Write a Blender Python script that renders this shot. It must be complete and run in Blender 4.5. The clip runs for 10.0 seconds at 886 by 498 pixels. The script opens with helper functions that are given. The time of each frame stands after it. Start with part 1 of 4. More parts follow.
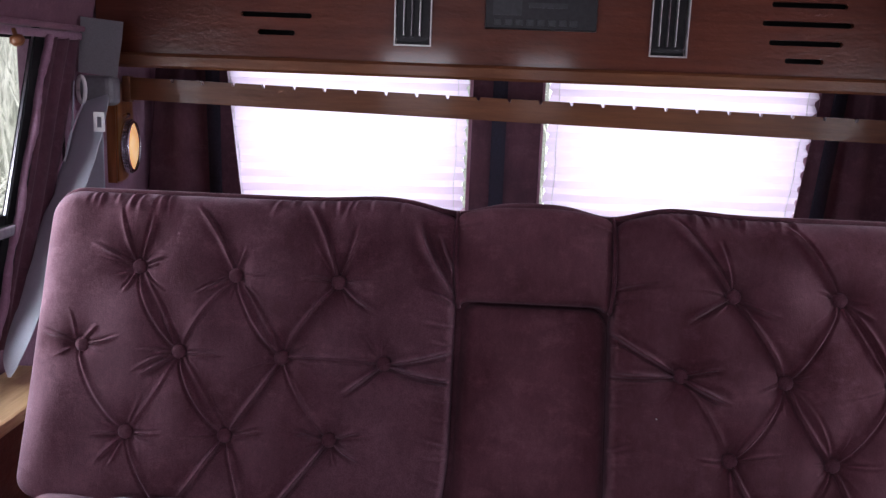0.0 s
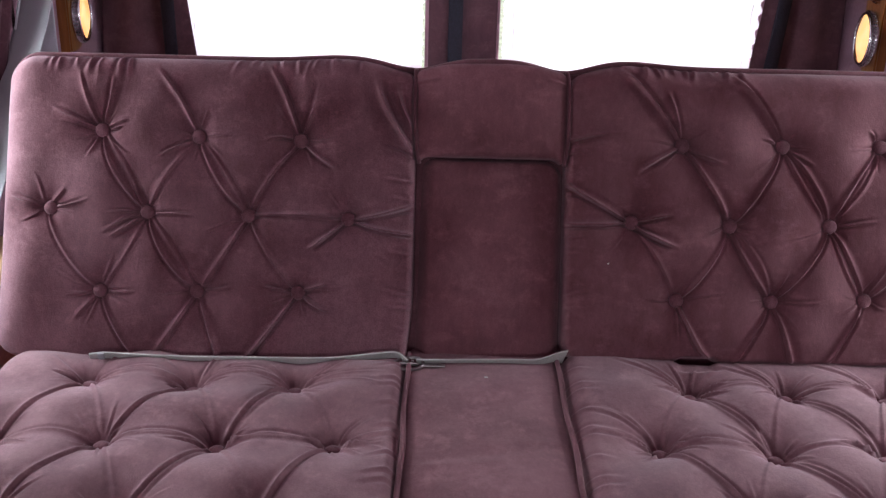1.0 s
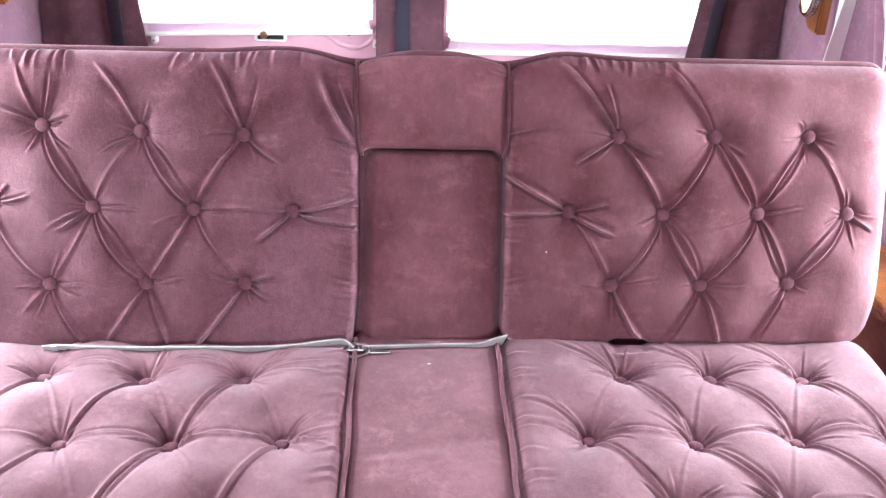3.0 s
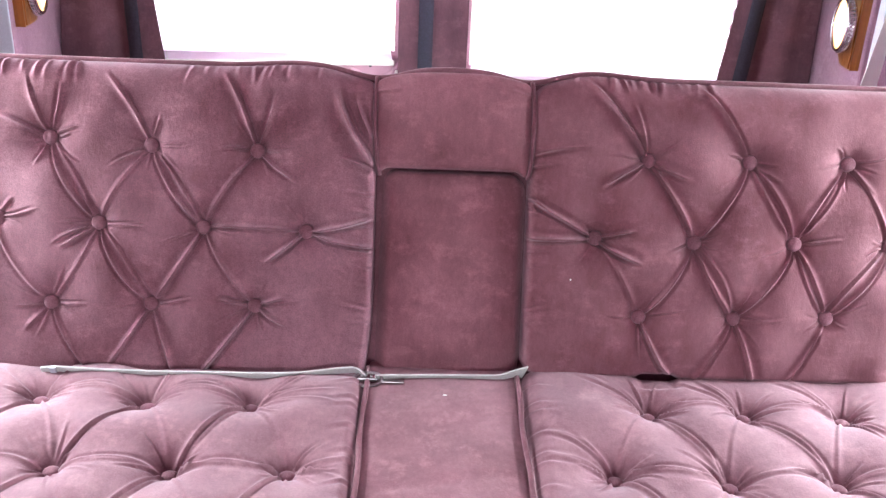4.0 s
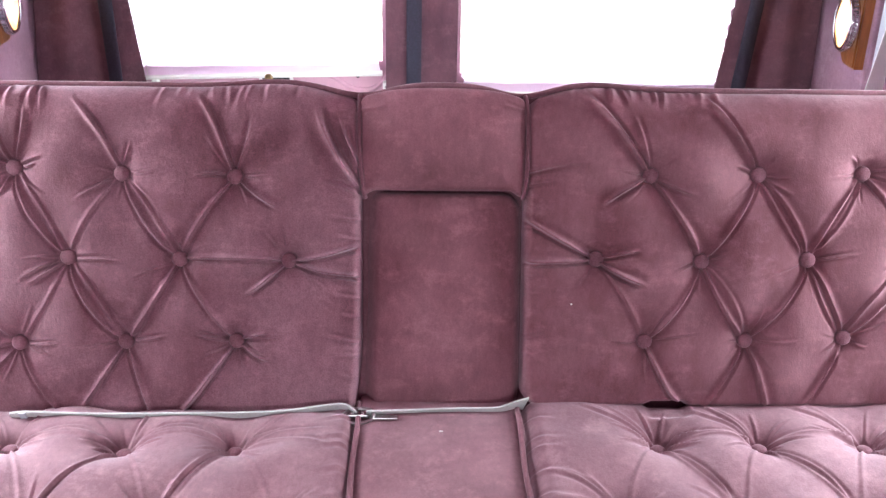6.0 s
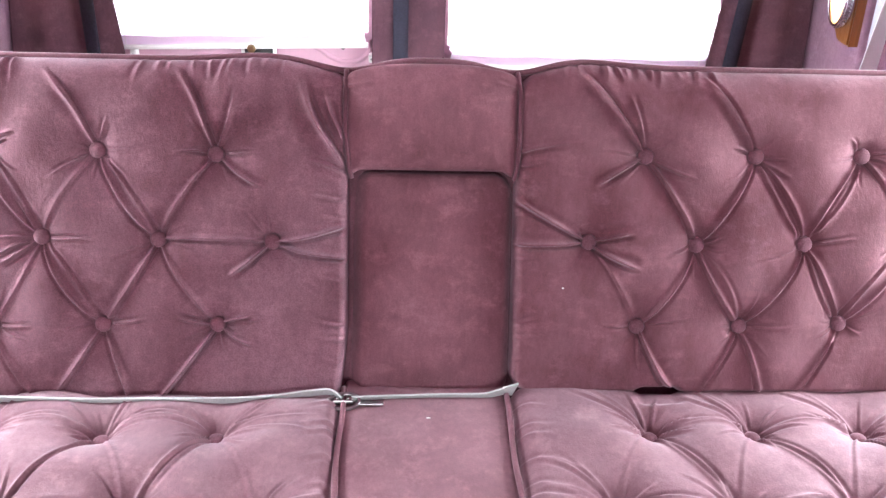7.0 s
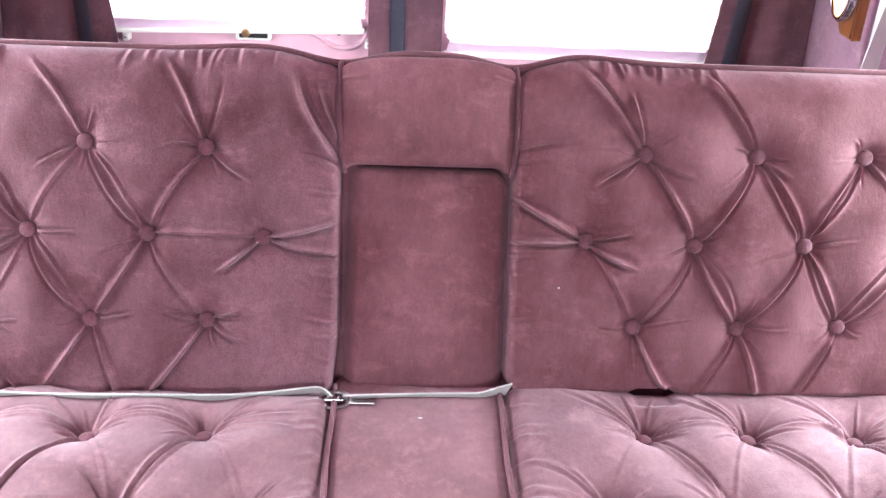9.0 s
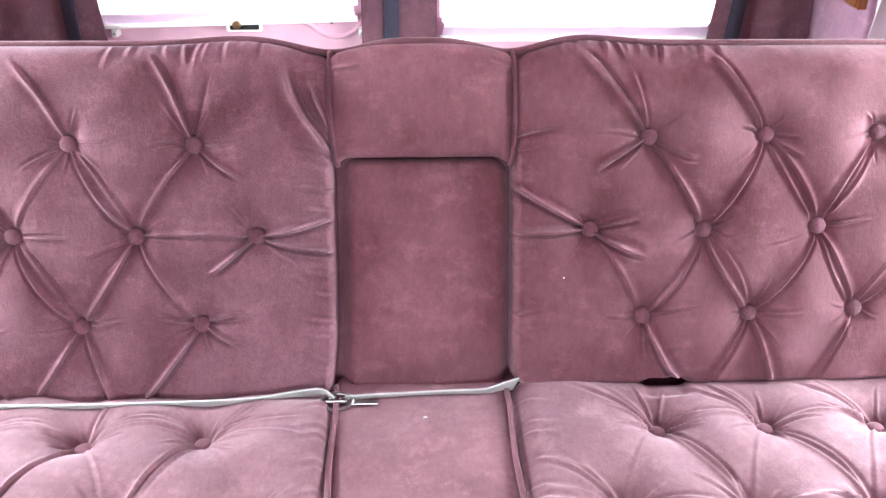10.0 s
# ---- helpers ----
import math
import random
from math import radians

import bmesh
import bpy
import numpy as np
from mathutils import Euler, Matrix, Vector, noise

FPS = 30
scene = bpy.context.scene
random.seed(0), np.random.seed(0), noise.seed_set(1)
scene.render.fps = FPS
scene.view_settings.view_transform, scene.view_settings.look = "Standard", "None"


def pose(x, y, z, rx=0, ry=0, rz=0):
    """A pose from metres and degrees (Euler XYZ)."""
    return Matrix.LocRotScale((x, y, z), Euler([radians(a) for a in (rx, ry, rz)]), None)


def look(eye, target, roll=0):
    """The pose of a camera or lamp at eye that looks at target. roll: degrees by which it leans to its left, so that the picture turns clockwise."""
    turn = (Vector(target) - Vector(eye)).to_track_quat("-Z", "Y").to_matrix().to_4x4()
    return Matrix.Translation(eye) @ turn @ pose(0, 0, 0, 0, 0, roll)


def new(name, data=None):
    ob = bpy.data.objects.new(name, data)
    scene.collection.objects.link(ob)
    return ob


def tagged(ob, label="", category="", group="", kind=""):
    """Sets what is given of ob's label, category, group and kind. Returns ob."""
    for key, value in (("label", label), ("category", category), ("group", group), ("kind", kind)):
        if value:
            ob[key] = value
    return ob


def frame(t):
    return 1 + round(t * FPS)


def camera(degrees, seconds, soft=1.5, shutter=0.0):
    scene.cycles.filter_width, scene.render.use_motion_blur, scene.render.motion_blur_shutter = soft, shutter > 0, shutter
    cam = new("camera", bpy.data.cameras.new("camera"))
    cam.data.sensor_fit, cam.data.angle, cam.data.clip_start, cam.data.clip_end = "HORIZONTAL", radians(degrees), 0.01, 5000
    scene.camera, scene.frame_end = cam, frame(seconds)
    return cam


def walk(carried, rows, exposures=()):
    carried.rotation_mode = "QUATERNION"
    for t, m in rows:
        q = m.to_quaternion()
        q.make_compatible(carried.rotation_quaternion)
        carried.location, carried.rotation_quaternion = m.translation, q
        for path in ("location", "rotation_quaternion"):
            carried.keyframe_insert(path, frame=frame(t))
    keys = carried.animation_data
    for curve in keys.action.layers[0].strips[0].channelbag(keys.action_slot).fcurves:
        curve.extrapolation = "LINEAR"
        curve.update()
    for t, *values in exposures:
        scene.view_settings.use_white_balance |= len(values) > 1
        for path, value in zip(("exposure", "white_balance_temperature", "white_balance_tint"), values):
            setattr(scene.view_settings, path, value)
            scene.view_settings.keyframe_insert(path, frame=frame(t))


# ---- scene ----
cam = camera(52.68, 10.0, soft=1.4)
PATH = [
    (0, (-0.0831, -1.2902, 1.0471), (-0.1655, 0.6715, 0.6664), 2.15),
    (0.5, (-0.0913, -1.2894, 1.0438), (-0.2036, 0.6657, 0.6380), 3.32),
    (0.7, (-0.0782, -1.3085, 0.9993), (-0.1122, 0.6518, 0.6041), 3.11),
    (1, (-0.0755, -1.3436, 1.0280), (-0.0682, 0.5493, 0.3823), 1.40),
    (1.2, (-0.0689, -1.3258, 1.0546), (-0.0271, 0.5192, 0.2838), 1.75),
    (1.5, (-0.0668, -1.3039, 1.0766), (-0.0047, 0.5115, 0.2396), 1.29),
    (1.7, (-0.0501, -1.3028, 1.1234), (0.0038, 0.5108, 0.2822), 0.18),
    (2, (-0.0526, -1.3242, 1.1458), (-0.0129, 0.4991, 0.3249), 0.68),
    (2.5, (-0.0491, -1.3814, 1.1596), (0.0384, 0.4450, 0.3492), 1.72),
    (2.7, (-0.0469, -1.3627, 1.1904), (0.0463, 0.4439, 0.3373), 1.78),
    (3.8, (-0.0660, -1.2646, 1.1632), (0.0439, 0.5288, 0.2847), 2.80),
    (4, (-0.0481, -1.2778, 1.1289), (0.0075, 0.5662, 0.3565), 2.54),
    (4.5, (-0.0500, -1.2554, 1.1361), (-0.0611, 0.6271, 0.4607), 1.61),
    (5, (-0.0485, -1.2321, 1.1327), (-0.0608, 0.6568, 0.4755), 1.64),
    (5.5, (-0.0392, -1.2028, 1.1253), (0.0067, 0.6612, 0.4019), 1.09),
    (5.7, (-0.0369, -1.1950, 1.1311), (0.0168, 0.6590, 0.3828), 0.97),
    (6.8, (-0.0413, -1.1659, 1.1234), (0.0457, 0.6629, 0.3184), 1.82),
    (7, (-0.0430, -1.1480, 1.1281), (0.0538, 0.6709, 0.3022), 1.91),
    (7.5, (-0.0433, -1.1388, 1.1319), (0.0590, 0.6725, 0.2899), 1.99),
    (8, (-0.0373, -1.1390, 1.1342), (0.0703, 0.6708, 0.2897), 2.01),
    (8.5, (-0.0466, -1.1211, 1.1251), (0.0668, 0.6878, 0.2796), 2.41),
    (9, (-0.0415, -1.1187, 1.1380), (0.0673, 0.6829, 0.2763), 2.86),
    (9.5, (-0.0288, -1.0869, 1.1238), (0.0795, 0.7104, 0.2531), 1.51),
    (10, (-0.0299, -1.0772, 1.1305), (0.0639, 0.7099, 0.2375), 0.58),
]
EXPOSURE = [
    (0, -0.75, 6200, 22), (0.5, -0.7, 6200, 22), (0.8, -0.4, 6350, 16), (1.0, 0.0, 6650, 11), (1.2, 0.9, 6500, 9), (1.5, 1.75, 6400, 8), (1.8, 1.85, 6380, 7), (2.5, 1.85, 6350, 6),
    (4.0, 1.8, 6420, 7), (4.6, 1.5, 6400, 9), (5.5, 1.55, 6350, 8), (7.0, 1.85, 6350, 5), (9.0, 2.0, 6380, 3), (10.0, 2.12, 6320, 2),
]
walk(cam, [(t, look(eye, target, roll)) for t, eye, target, roll in PATH], EXPOSURE)

# ---- daylight ----
world = bpy.data.worlds.new("overcast_sky")
scene.world = world
world.use_nodes = True
wn = world.node_tree.nodes
sky = wn.new("ShaderNodeTexSky")
sky.sky_type = "NISHITA"
sky.sun_disc = False
sky.sun_elevation, sky.sun_rotation = radians(53), radians(167)
sky.air_density, sky.dust_density = 1.0, 6.0
wn["Background"].inputs["Strength"].default_value = 0.15
world.node_tree.links.new(sky.outputs["Color"], wn["Background"].inputs["Color"])

sun_data = bpy.data.lights.new("sun", "SUN")
sun_data.energy, sun_data.angle, sun_data.color = 5.0, radians(20), (1.0, 0.96, 0.9)
sun = new("sun", sun_data)
sun.matrix_world = look((0, 0, 6), (-1.0, 4.4, 0))


def window_light(name, at, to, sx, sy, watts, colour):
    data = bpy.data.lights.new(name, "AREA")
    data.shape, data.size, data.size_y = "RECTANGLE", sx, sy
    data.energy, data.color = watts, colour
    ob = new(name, data)
    ob.matrix_world = look(at, to)
    return ob


COOL = (0.90, 0.95, 1.0)
window_light("daylight_side_window", (-1.12, 0.10, 0.82), (0.0, -0.03, 0.60), 0.44, 0.48, 10.0, COOL)
window_light("daylight_side_window", (1.12, 0.11, 0.80), (0.0, 0.0, 0.60), 0.62, 0.50, 11.2, COOL)
# The windscreen is unseen; both lamps are added to light the sofa back.
window_light("added_front_daylight", (-0.58, -3.42, 0.97), (-0.1, 0.1, 0.60), 0.46, 0.44, 9.0, COOL)
window_light("added_front_daylight", (0.31, -3.42, 0.97), (0.1, 0.1, 0.60), 0.34, 0.44, 3.8, COOL)
window_light("daylight_rear_window", (-0.455, 1.40, 0.88), (-0.45, 0.0, 0.82), 0.62, 0.44, 5.4, COOL)
window_light("daylight_rear_window", (0.43, 1.40, 0.87), (0.44, 0.0, 0.81), 0.66, 0.46, 5.4, COOL)


# ---- materials ----
def material(name, rough=0.6, metal=0.0):
    m = bpy.data.materials.new(name)
    m.use_nodes = True
    b = m.node_tree.nodes["Principled BSDF"]
    b.inputs["Roughness"].default_value = rough
    b.inputs["Metallic"].default_value = metal
    return m, m.node_tree, b


def node(tree, kind, **values):
    n = tree.nodes.new(kind)
    for key, value in values.items():
        n.inputs[key.replace("_", " ")].default_value = value
    return n


def coords(tree, scale=(1, 1, 1)):
    c = tree.nodes.new("ShaderNodeTexCoord")
    mp = tree.nodes.new("ShaderNodeMapping")
    mp.inputs["Scale"].default_value = scale
    tree.links.new(c.outputs["Object"], mp.inputs["Vector"])
    return mp.outputs["Vector"]


def noise_node(tree, vec, scale, detail=3.0, rough=0.55):
    n = node(tree, "ShaderNodeTexNoise", Scale=scale, Detail=detail, Roughness=rough)
    tree.links.new(vec, n.inputs["Vector"])
    return n.outputs["Fac"]


def ramp(tree, fac, stops):
    r = tree.nodes.new("ShaderNodeValToRGB")
    while len(r.color_ramp.elements) < len(stops):
        r.color_ramp.elements.new(0.5)
    for e, (p, c) in zip(r.color_ramp.elements, stops):
        e.position, e.color = p, (*c, 1)
    tree.links.new(fac, r.inputs["Fac"])
    return r.outputs["Color"]


def mix(tree, fac, a, b, blend="MIX"):
    n = tree.nodes.new("ShaderNodeMix")
    n.data_type, n.blend_type = "RGBA", blend
    for value, socket in ((fac, n.inputs[0]), (a, n.inputs[6]), (b, n.inputs[7])):
        if isinstance(value, bpy.types.NodeSocket):
            tree.links.new(value, socket)
        elif isinstance(value, tuple):
            socket.default_value = (*value, 1)
        else:
            socket.default_value = value
    return n.outputs[2]


def bump(tree, shader, height, strength, distance=0.001):
    n = node(tree, "ShaderNodeBump", Strength=strength, Distance=distance)
    tree.links.new(height, n.inputs["Height"])
    tree.links.new(n.outputs["Normal"], shader.inputs["Normal"])


def velvet(name, dark, light, sheen=0.35, tint=(0.95, 0.78, 0.84), grain=0.35):
    m, t, b = material(name, 0.92)
    vec = coords(t)
    big = noise_node(t, vec, 7, 3, 0.55)
    patch = ramp(t, big, [(0.36, dark), (0.64, light)])
    brushed = coords(t, (30, 30, 9))
    nap = noise_node(t, brushed, 3.2, 5, 0.65)
    c = mix(t, 0.30, patch, ramp(t, nap, [(0.35, dark), (0.7, light)]), "MIX")
    rubbed = ramp(t, noise_node(t, coords(t, (1, 1, 1.6)), 19, 6, 0.75), [(0.52, (0, 0, 0)), (0.72, (0.5, 0.5, 0.5))])
    c = mix(t, rubbed, c, tuple(min(1, 1.35 * v + 0.02) for v in light))
    fine = noise_node(t, vec, 520, 2, 0.6)
    c = mix(t, grain, c, ramp(t, fine, [(0.34, (0.42, 0.40, 0.41)), (0.66, (1.0, 1.0, 1.0))]), "MULTIPLY")
    crushed = noise_node(t, coords(t, (1.6, 1.0, 0.8)), 125, 4, 0.7)
    c = mix(t, 0.24, c, ramp(t, crushed, [(0.36, (0.66, 0.62, 0.63)), (0.64, (1.06, 1.06, 1.08))]), "MULTIPLY")
    t.links.new(c, b.inputs["Base Color"])
    b.inputs["Sheen Weight"].default_value = sheen
    b.inputs["Sheen Roughness"].default_value = 0.48
    b.inputs["Sheen Tint"].default_value = (*tint, 1)
    b.inputs["Specular IOR Level"].default_value = 0.15
    bump(t, b, mix(t, 0.6, fine, crushed), 0.3 + 0.5 * grain, 0.0018)
    return m


def wood(name, dark, light, rough=0.25, axis=0, coat=0.4):
    m, t, b = material(name, rough)
    scale = [26, 26, 26]
    scale[axis] = 1.6
    vec = coords(t, tuple(scale))
    grain = noise_node(t, vec, 1.6, 6, 0.62)
    pores = noise_node(t, vec, 9, 3, 0.6)
    c = ramp(t, grain, [(0.3, dark), (0.55, tuple((p + q) / 2 for p, q in zip(dark, light))), (0.75, light)])
    c = mix(t, 0.3, c, ramp(t, pores, [(0.35, (0.6, 0.5, 0.45)), (0.6, (1, 1, 1))]), "MULTIPLY")
    t.links.new(c, b.inputs["Base Color"])
    b.inputs["Coat Weight"].default_value = coat
    b.inputs["Specular IOR Level"].default_value = 0.3
    b.inputs["Coat Roughness"].default_value = 0.09
    wavy = mix(t, 0.35, noise_node(t, coords(t, (4, 4, 9)), 6, 3), noise_node(t, coords(t, (1, 1, 2.2)), 70, 3))
    bump(t, b, wavy, 0.55, 0.004)
    return m


def plain(name, colour, rough=0.5, metal=0.0, vary=0.15, scale=60, relief=0.1):
    m, t, b = material(name, rough, metal)
    vec = coords(t)
    f = noise_node(t, vec, scale, 4)
    low = tuple(v * (1 - vary) for v in colour)
    high = tuple(min(1, v * (1 + vary)) for v in colour)
    t.links.new(ramp(t, f, [(0.3, low), (0.7, high)]), b.inputs["Base Color"])
    if relief:
        bump(t, b, f, relief, 0.001)
    return m


# One velvet throughout: nap sheen and light per cushion are put into its colours.
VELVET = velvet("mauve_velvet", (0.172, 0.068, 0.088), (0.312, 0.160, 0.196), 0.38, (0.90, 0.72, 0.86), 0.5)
VELVET_RED = velvet("mauve_velvet_right_nap_shade", (0.152, 0.054, 0.069), (0.262, 0.125, 0.151), 0.32, (0.92, 0.72, 0.84), 0.25)
VELVET_SEAT = velvet("mauve_velvet_seat_nap_sheen", (0.176, 0.082, 0.103), (0.302, 0.169, 0.197), 0.34, (0.90, 0.80, 0.92), 0.22)
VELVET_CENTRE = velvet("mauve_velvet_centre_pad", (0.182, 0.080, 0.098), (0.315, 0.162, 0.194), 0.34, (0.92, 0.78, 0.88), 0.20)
VELVET_ARM = velvet("mauve_velvet_pads_nap_shade", (0.182, 0.074, 0.091), (0.310, 0.145, 0.175), 0.24, (0.90, 0.68, 0.80), 0.28)
PIPING = velvet("mauve_velvet_piping", (0.15, 0.062, 0.080), (0.24, 0.11, 0.14), 0.3)
WALL_CLOTH = velvet("mauve_wall_velour", (0.30, 0.165, 0.235), (0.39, 0.235, 0.31), 0.3)
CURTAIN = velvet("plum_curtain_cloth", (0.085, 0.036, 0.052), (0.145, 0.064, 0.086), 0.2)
BAND = plain("navy_curtain_band", (0.020, 0.016, 0.034), 0.85, 0, 0.3, 200)
TRIM = plain("pink_door_trim", (0.52, 0.30, 0.38), 0.55, 0, 0.08, 12, 0.15)
CHERRY = wood("varnished_cherry_wood", (0.085, 0.0185, 0.0085), (0.135, 0.034, 0.015), 0.34, 0, 0.7)
OAK = wood("golden_oak_wood", (0.120, 0.040, 0.017), (0.205, 0.078, 0.030), 0.42, 0, 0.12)
OAK_UP = wood("golden_oak_upright", (0.20, 0.066, 0.017), (0.36, 0.14, 0.038), 0.3, 2)
PINE = wood("pale_ledge_wood", (0.46, 0.29, 0.14), (0.64, 0.44, 0.24), 0.4, 1)
CHROME = plain("chrome", (0.75, 0.75, 0.76), 0.16, 1.0, 0.05, 40, 0)
ALU = plain("bright_trim_metal", (0.66, 0.65, 0.64), 0.38, 0.8, 0.05, 60, 0)
STEEL = plain("worn_steel", (0.36, 0.34, 0.35), 0.3, 1.0, 0.2, 90, 0.05)
BLACK = plain("black_plastic", (0.018, 0.018, 0.020), 0.42, 0, 0.3, 120)
DARK_GREY = plain("dark_grey_plastic", (0.035, 0.036, 0.040), 0.35, 0, 0.3, 90)
RUBBER = plain("black_window_rubber", (0.008, 0.008, 0.009), 0.75, 0, 0.3, 80)
RUBBER.node_tree.nodes["Principled BSDF"].inputs["Specular IOR Level"].default_value = 0.2
# The upper webbing hangs in shade, put into this darker copy's colour.
SHADED_WEB = plain("shaded_belt_webbing", (0.19, 0.185, 0.20), 0.8, 0, 0.1, 300, 0.3)
# Grey webbing again, with the window light on the right belt in its colour.
LIT_WEB = plain("lit_belt_webbing", (0.80, 0.80, 0.80), 0.6, 0, 0.06, 500, 0.4)
WEBBING = plain("grey_belt_webbing", (0.47, 0.50, 0.56), 0.7, 0, 0.1, 500, 0.4)
PALE_WEB = plain("pale_lap_belt_webbing", (0.50, 0.51, 0.51), 0.75, 0, 0.12, 500, 0.4)
GREY_PLASTIC = plain("grey_belt_plastic", (0.17, 0.17, 0.185), 0.5, 0, 0.1, 90)
WHITE_PLASTIC = plain("white_plastic", (0.78, 0.78, 0.76), 0.45, 0, 0.04, 60)
BRASS = plain("brass", (0.42, 0.30, 0.17), 0.28, 1.0, 0.1, 80)
CEILING = velvet("mauve_headliner", (0.21, 0.095, 0.135), (0.30, 0.14, 0.185), 0.3)
CARPET = velvet("plum_carpet", (0.10, 0.04, 0.05), (0.17, 0.075, 0.09), 0.1)
GRASS = plain("pale_dry_grass_ground", (0.40, 0.43, 0.37), 0.95, 0, 0.35, 3, 0.4)
REED = plain("pale_dry_reeds", (0.70, 0.735, 0.66), 0.85, 0, 0.3, 3, 0)
LEAF = plain("leaves", (0.15, 0.21, 0.085), 0.6, 0, 0.5, 6, 0)

# pleated shade: white cloth that lets daylight through
SHADE, st, sb = material("white_pleated_shade", 0.9)
weave = noise_node(st, coords(st), 260, 2)
sb.inputs["Base Color"].default_value = (0.86, 0.78, 0.88, 1)
bump(st, sb, weave, 0.2, 0.0006)
thin = st.nodes.new("ShaderNodeBsdfTranslucent")
thin.inputs["Color"].default_value = (0.92, 0.80, 0.94, 1)
half = st.nodes.new("ShaderNodeMixShader")
half.inputs[0].default_value = 0.75
st.links.new(sb.outputs[0], half.inputs[1])
st.links.new(thin.outputs[0], half.inputs[2])
st.links.new(half.outputs[0], st.nodes["Material Output"].inputs["Surface"])

GLASS, gt, gb = material("window_glass", 0.02)
gb.inputs["Transmission Weight"].default_value = 1.0
gb.inputs["IOR"].default_value = 1.1
gb.inputs["Base Color"].default_value = (0.93, 0.97, 0.95, 1)

# lamp lens, lit by a small warm bulb
LENS, lt, lb = material("lit_lamp_lens", 0.3)
lb.inputs["Base Color"].default_value = (0.9, 0.72, 0.45, 1)
glow = ramp(lt, noise_node(lt, coords(lt), 26, 2), [(0.35, (0.85, 0.30, 0.05)), (0.62, (1.0, 0.66, 0.24))])
lt.links.new(glow, lb.inputs["Emission Color"])
lb.inputs["Emission Strength"].default_value = 1.05


# ---- building helpers ----
LAY = [Matrix()]


def part(name, bm, mat, parent=None, label="", smooth=False):
    """One mesh object; LAY[0] carries the numbers of a group of things to its place in the van."""
    if isinstance(bm, bpy.types.Mesh):
        me = bm
    else:
        me = bpy.data.meshes.new(name)
        bm.transform(LAY[0])
        bmesh.ops.recalc_face_normals(bm, faces=bm.faces)
        bm.to_mesh(me)
        bm.free()
    if not me.materials:
        me.materials.append(mat)
    if smooth:
        me.polygons.foreach_set("use_smooth", [True] * len(me.polygons))
    ob = new(name, me)
    if parent:
        ob.parent = parent
        ob.matrix_parent_inverse = Matrix() if parent.parent else Matrix.Translation(-parent.location)
    if label:
        ob["label"] = label
    return ob


def thing(name, at, label, category, group="", kind=""):
    ob = new(name)
    ob.empty_display_size = 0.05
    ob.location = LAY[0] @ Vector(at)
    return tagged(ob, label, category, group, kind)


def box(lo, hi, bevel=0.0, segments=2, bm=None):
    b = bmesh.new()
    bmesh.ops.create_cube(b, size=1)
    for v in b.verts:
        v.co = Vector(((l + h) / 2 + c * (h - l) for l, h, c in zip(lo, hi, v.co)))
    if bevel:
        bmesh.ops.bevel(b, geom=b.edges[:], offset=bevel, segments=segments, profile=0.5, affect="EDGES")
    if bm is None:
        return b
    me = bpy.data.meshes.new("tmp")
    b.to_mesh(me)
    b.free()
    bm.from_mesh(me)
    bpy.data.meshes.remove(me)
    return bm


def sheet(axis, d0, d1, acuts, bcuts, holes):
    """A slab across an axis from d0 to d1, on the grid of cuts, with rectangular holes (a0, a1, b0, b1)."""
    acuts = sorted(set(acuts) | {h[i] for h in holes for i in (0, 1)})
    bcuts = sorted(set(bcuts) | {h[i] for h in holes for i in (2, 3)})
    bm = bmesh.new()
    cache = {}

    def vert(i, j, d):
        key = (i, j, d)
        if key not in cache:
            co = [acuts[i], bcuts[j]]
            co.insert(axis, d)
            cache[key] = bm.verts.new(co)
        return cache[key]

    def solid(i, j):
        if not (0 <= i < len(acuts) - 1 and 0 <= j < len(bcuts) - 1):
            return False
        a, b = (acuts[i] + acuts[i + 1]) / 2, (bcuts[j] + bcuts[j + 1]) / 2
        return not any(h[0] < a < h[1] and h[2] < b < h[3] for h in holes)

    for i in range(len(acuts) - 1):
        for j in range(len(bcuts) - 1):
            if not solid(i, j):
                continue
            for d in (d0, d1):
                bm.faces.new([vert(i, j, d), vert(i + 1, j, d), vert(i + 1, j + 1, d), vert(i, j + 1, d)])
            for di, dj, e in ((-1, 0, ((i, j), (i, j + 1))), (1, 0, ((i + 1, j), (i + 1, j + 1))), (0, -1, ((i, j), (i + 1, j))), (0, 1, ((i, j + 1), (i + 1, j + 1)))):
                if not solid(i + di, j + dj):
                    bm.faces.new([vert(*e[0], d0), vert(*e[1], d0), vert(*e[1], d1), vert(*e[0], d1)])
    return bm


def smooth_path(points, steps=10):
    """A Catmull-Rom curve through the points."""
    pts = [Vector(p) for p in points]
    pts = [2 * pts[0] - pts[1], *pts, 2 * pts[-1] - pts[-2]]
    out = []
    for a, b, c, d in zip(pts, pts[1:], pts[2:], pts[3:]):
        for k in range(steps):
            s = k / steps
            out.append(0.5 * (2 * b + (c - a) * s + (2 * a - 5 * b + 4 * c - d) * s * s + (3 * b - a - 3 * c + d) * s ** 3))
    return out + [pts[-2]]


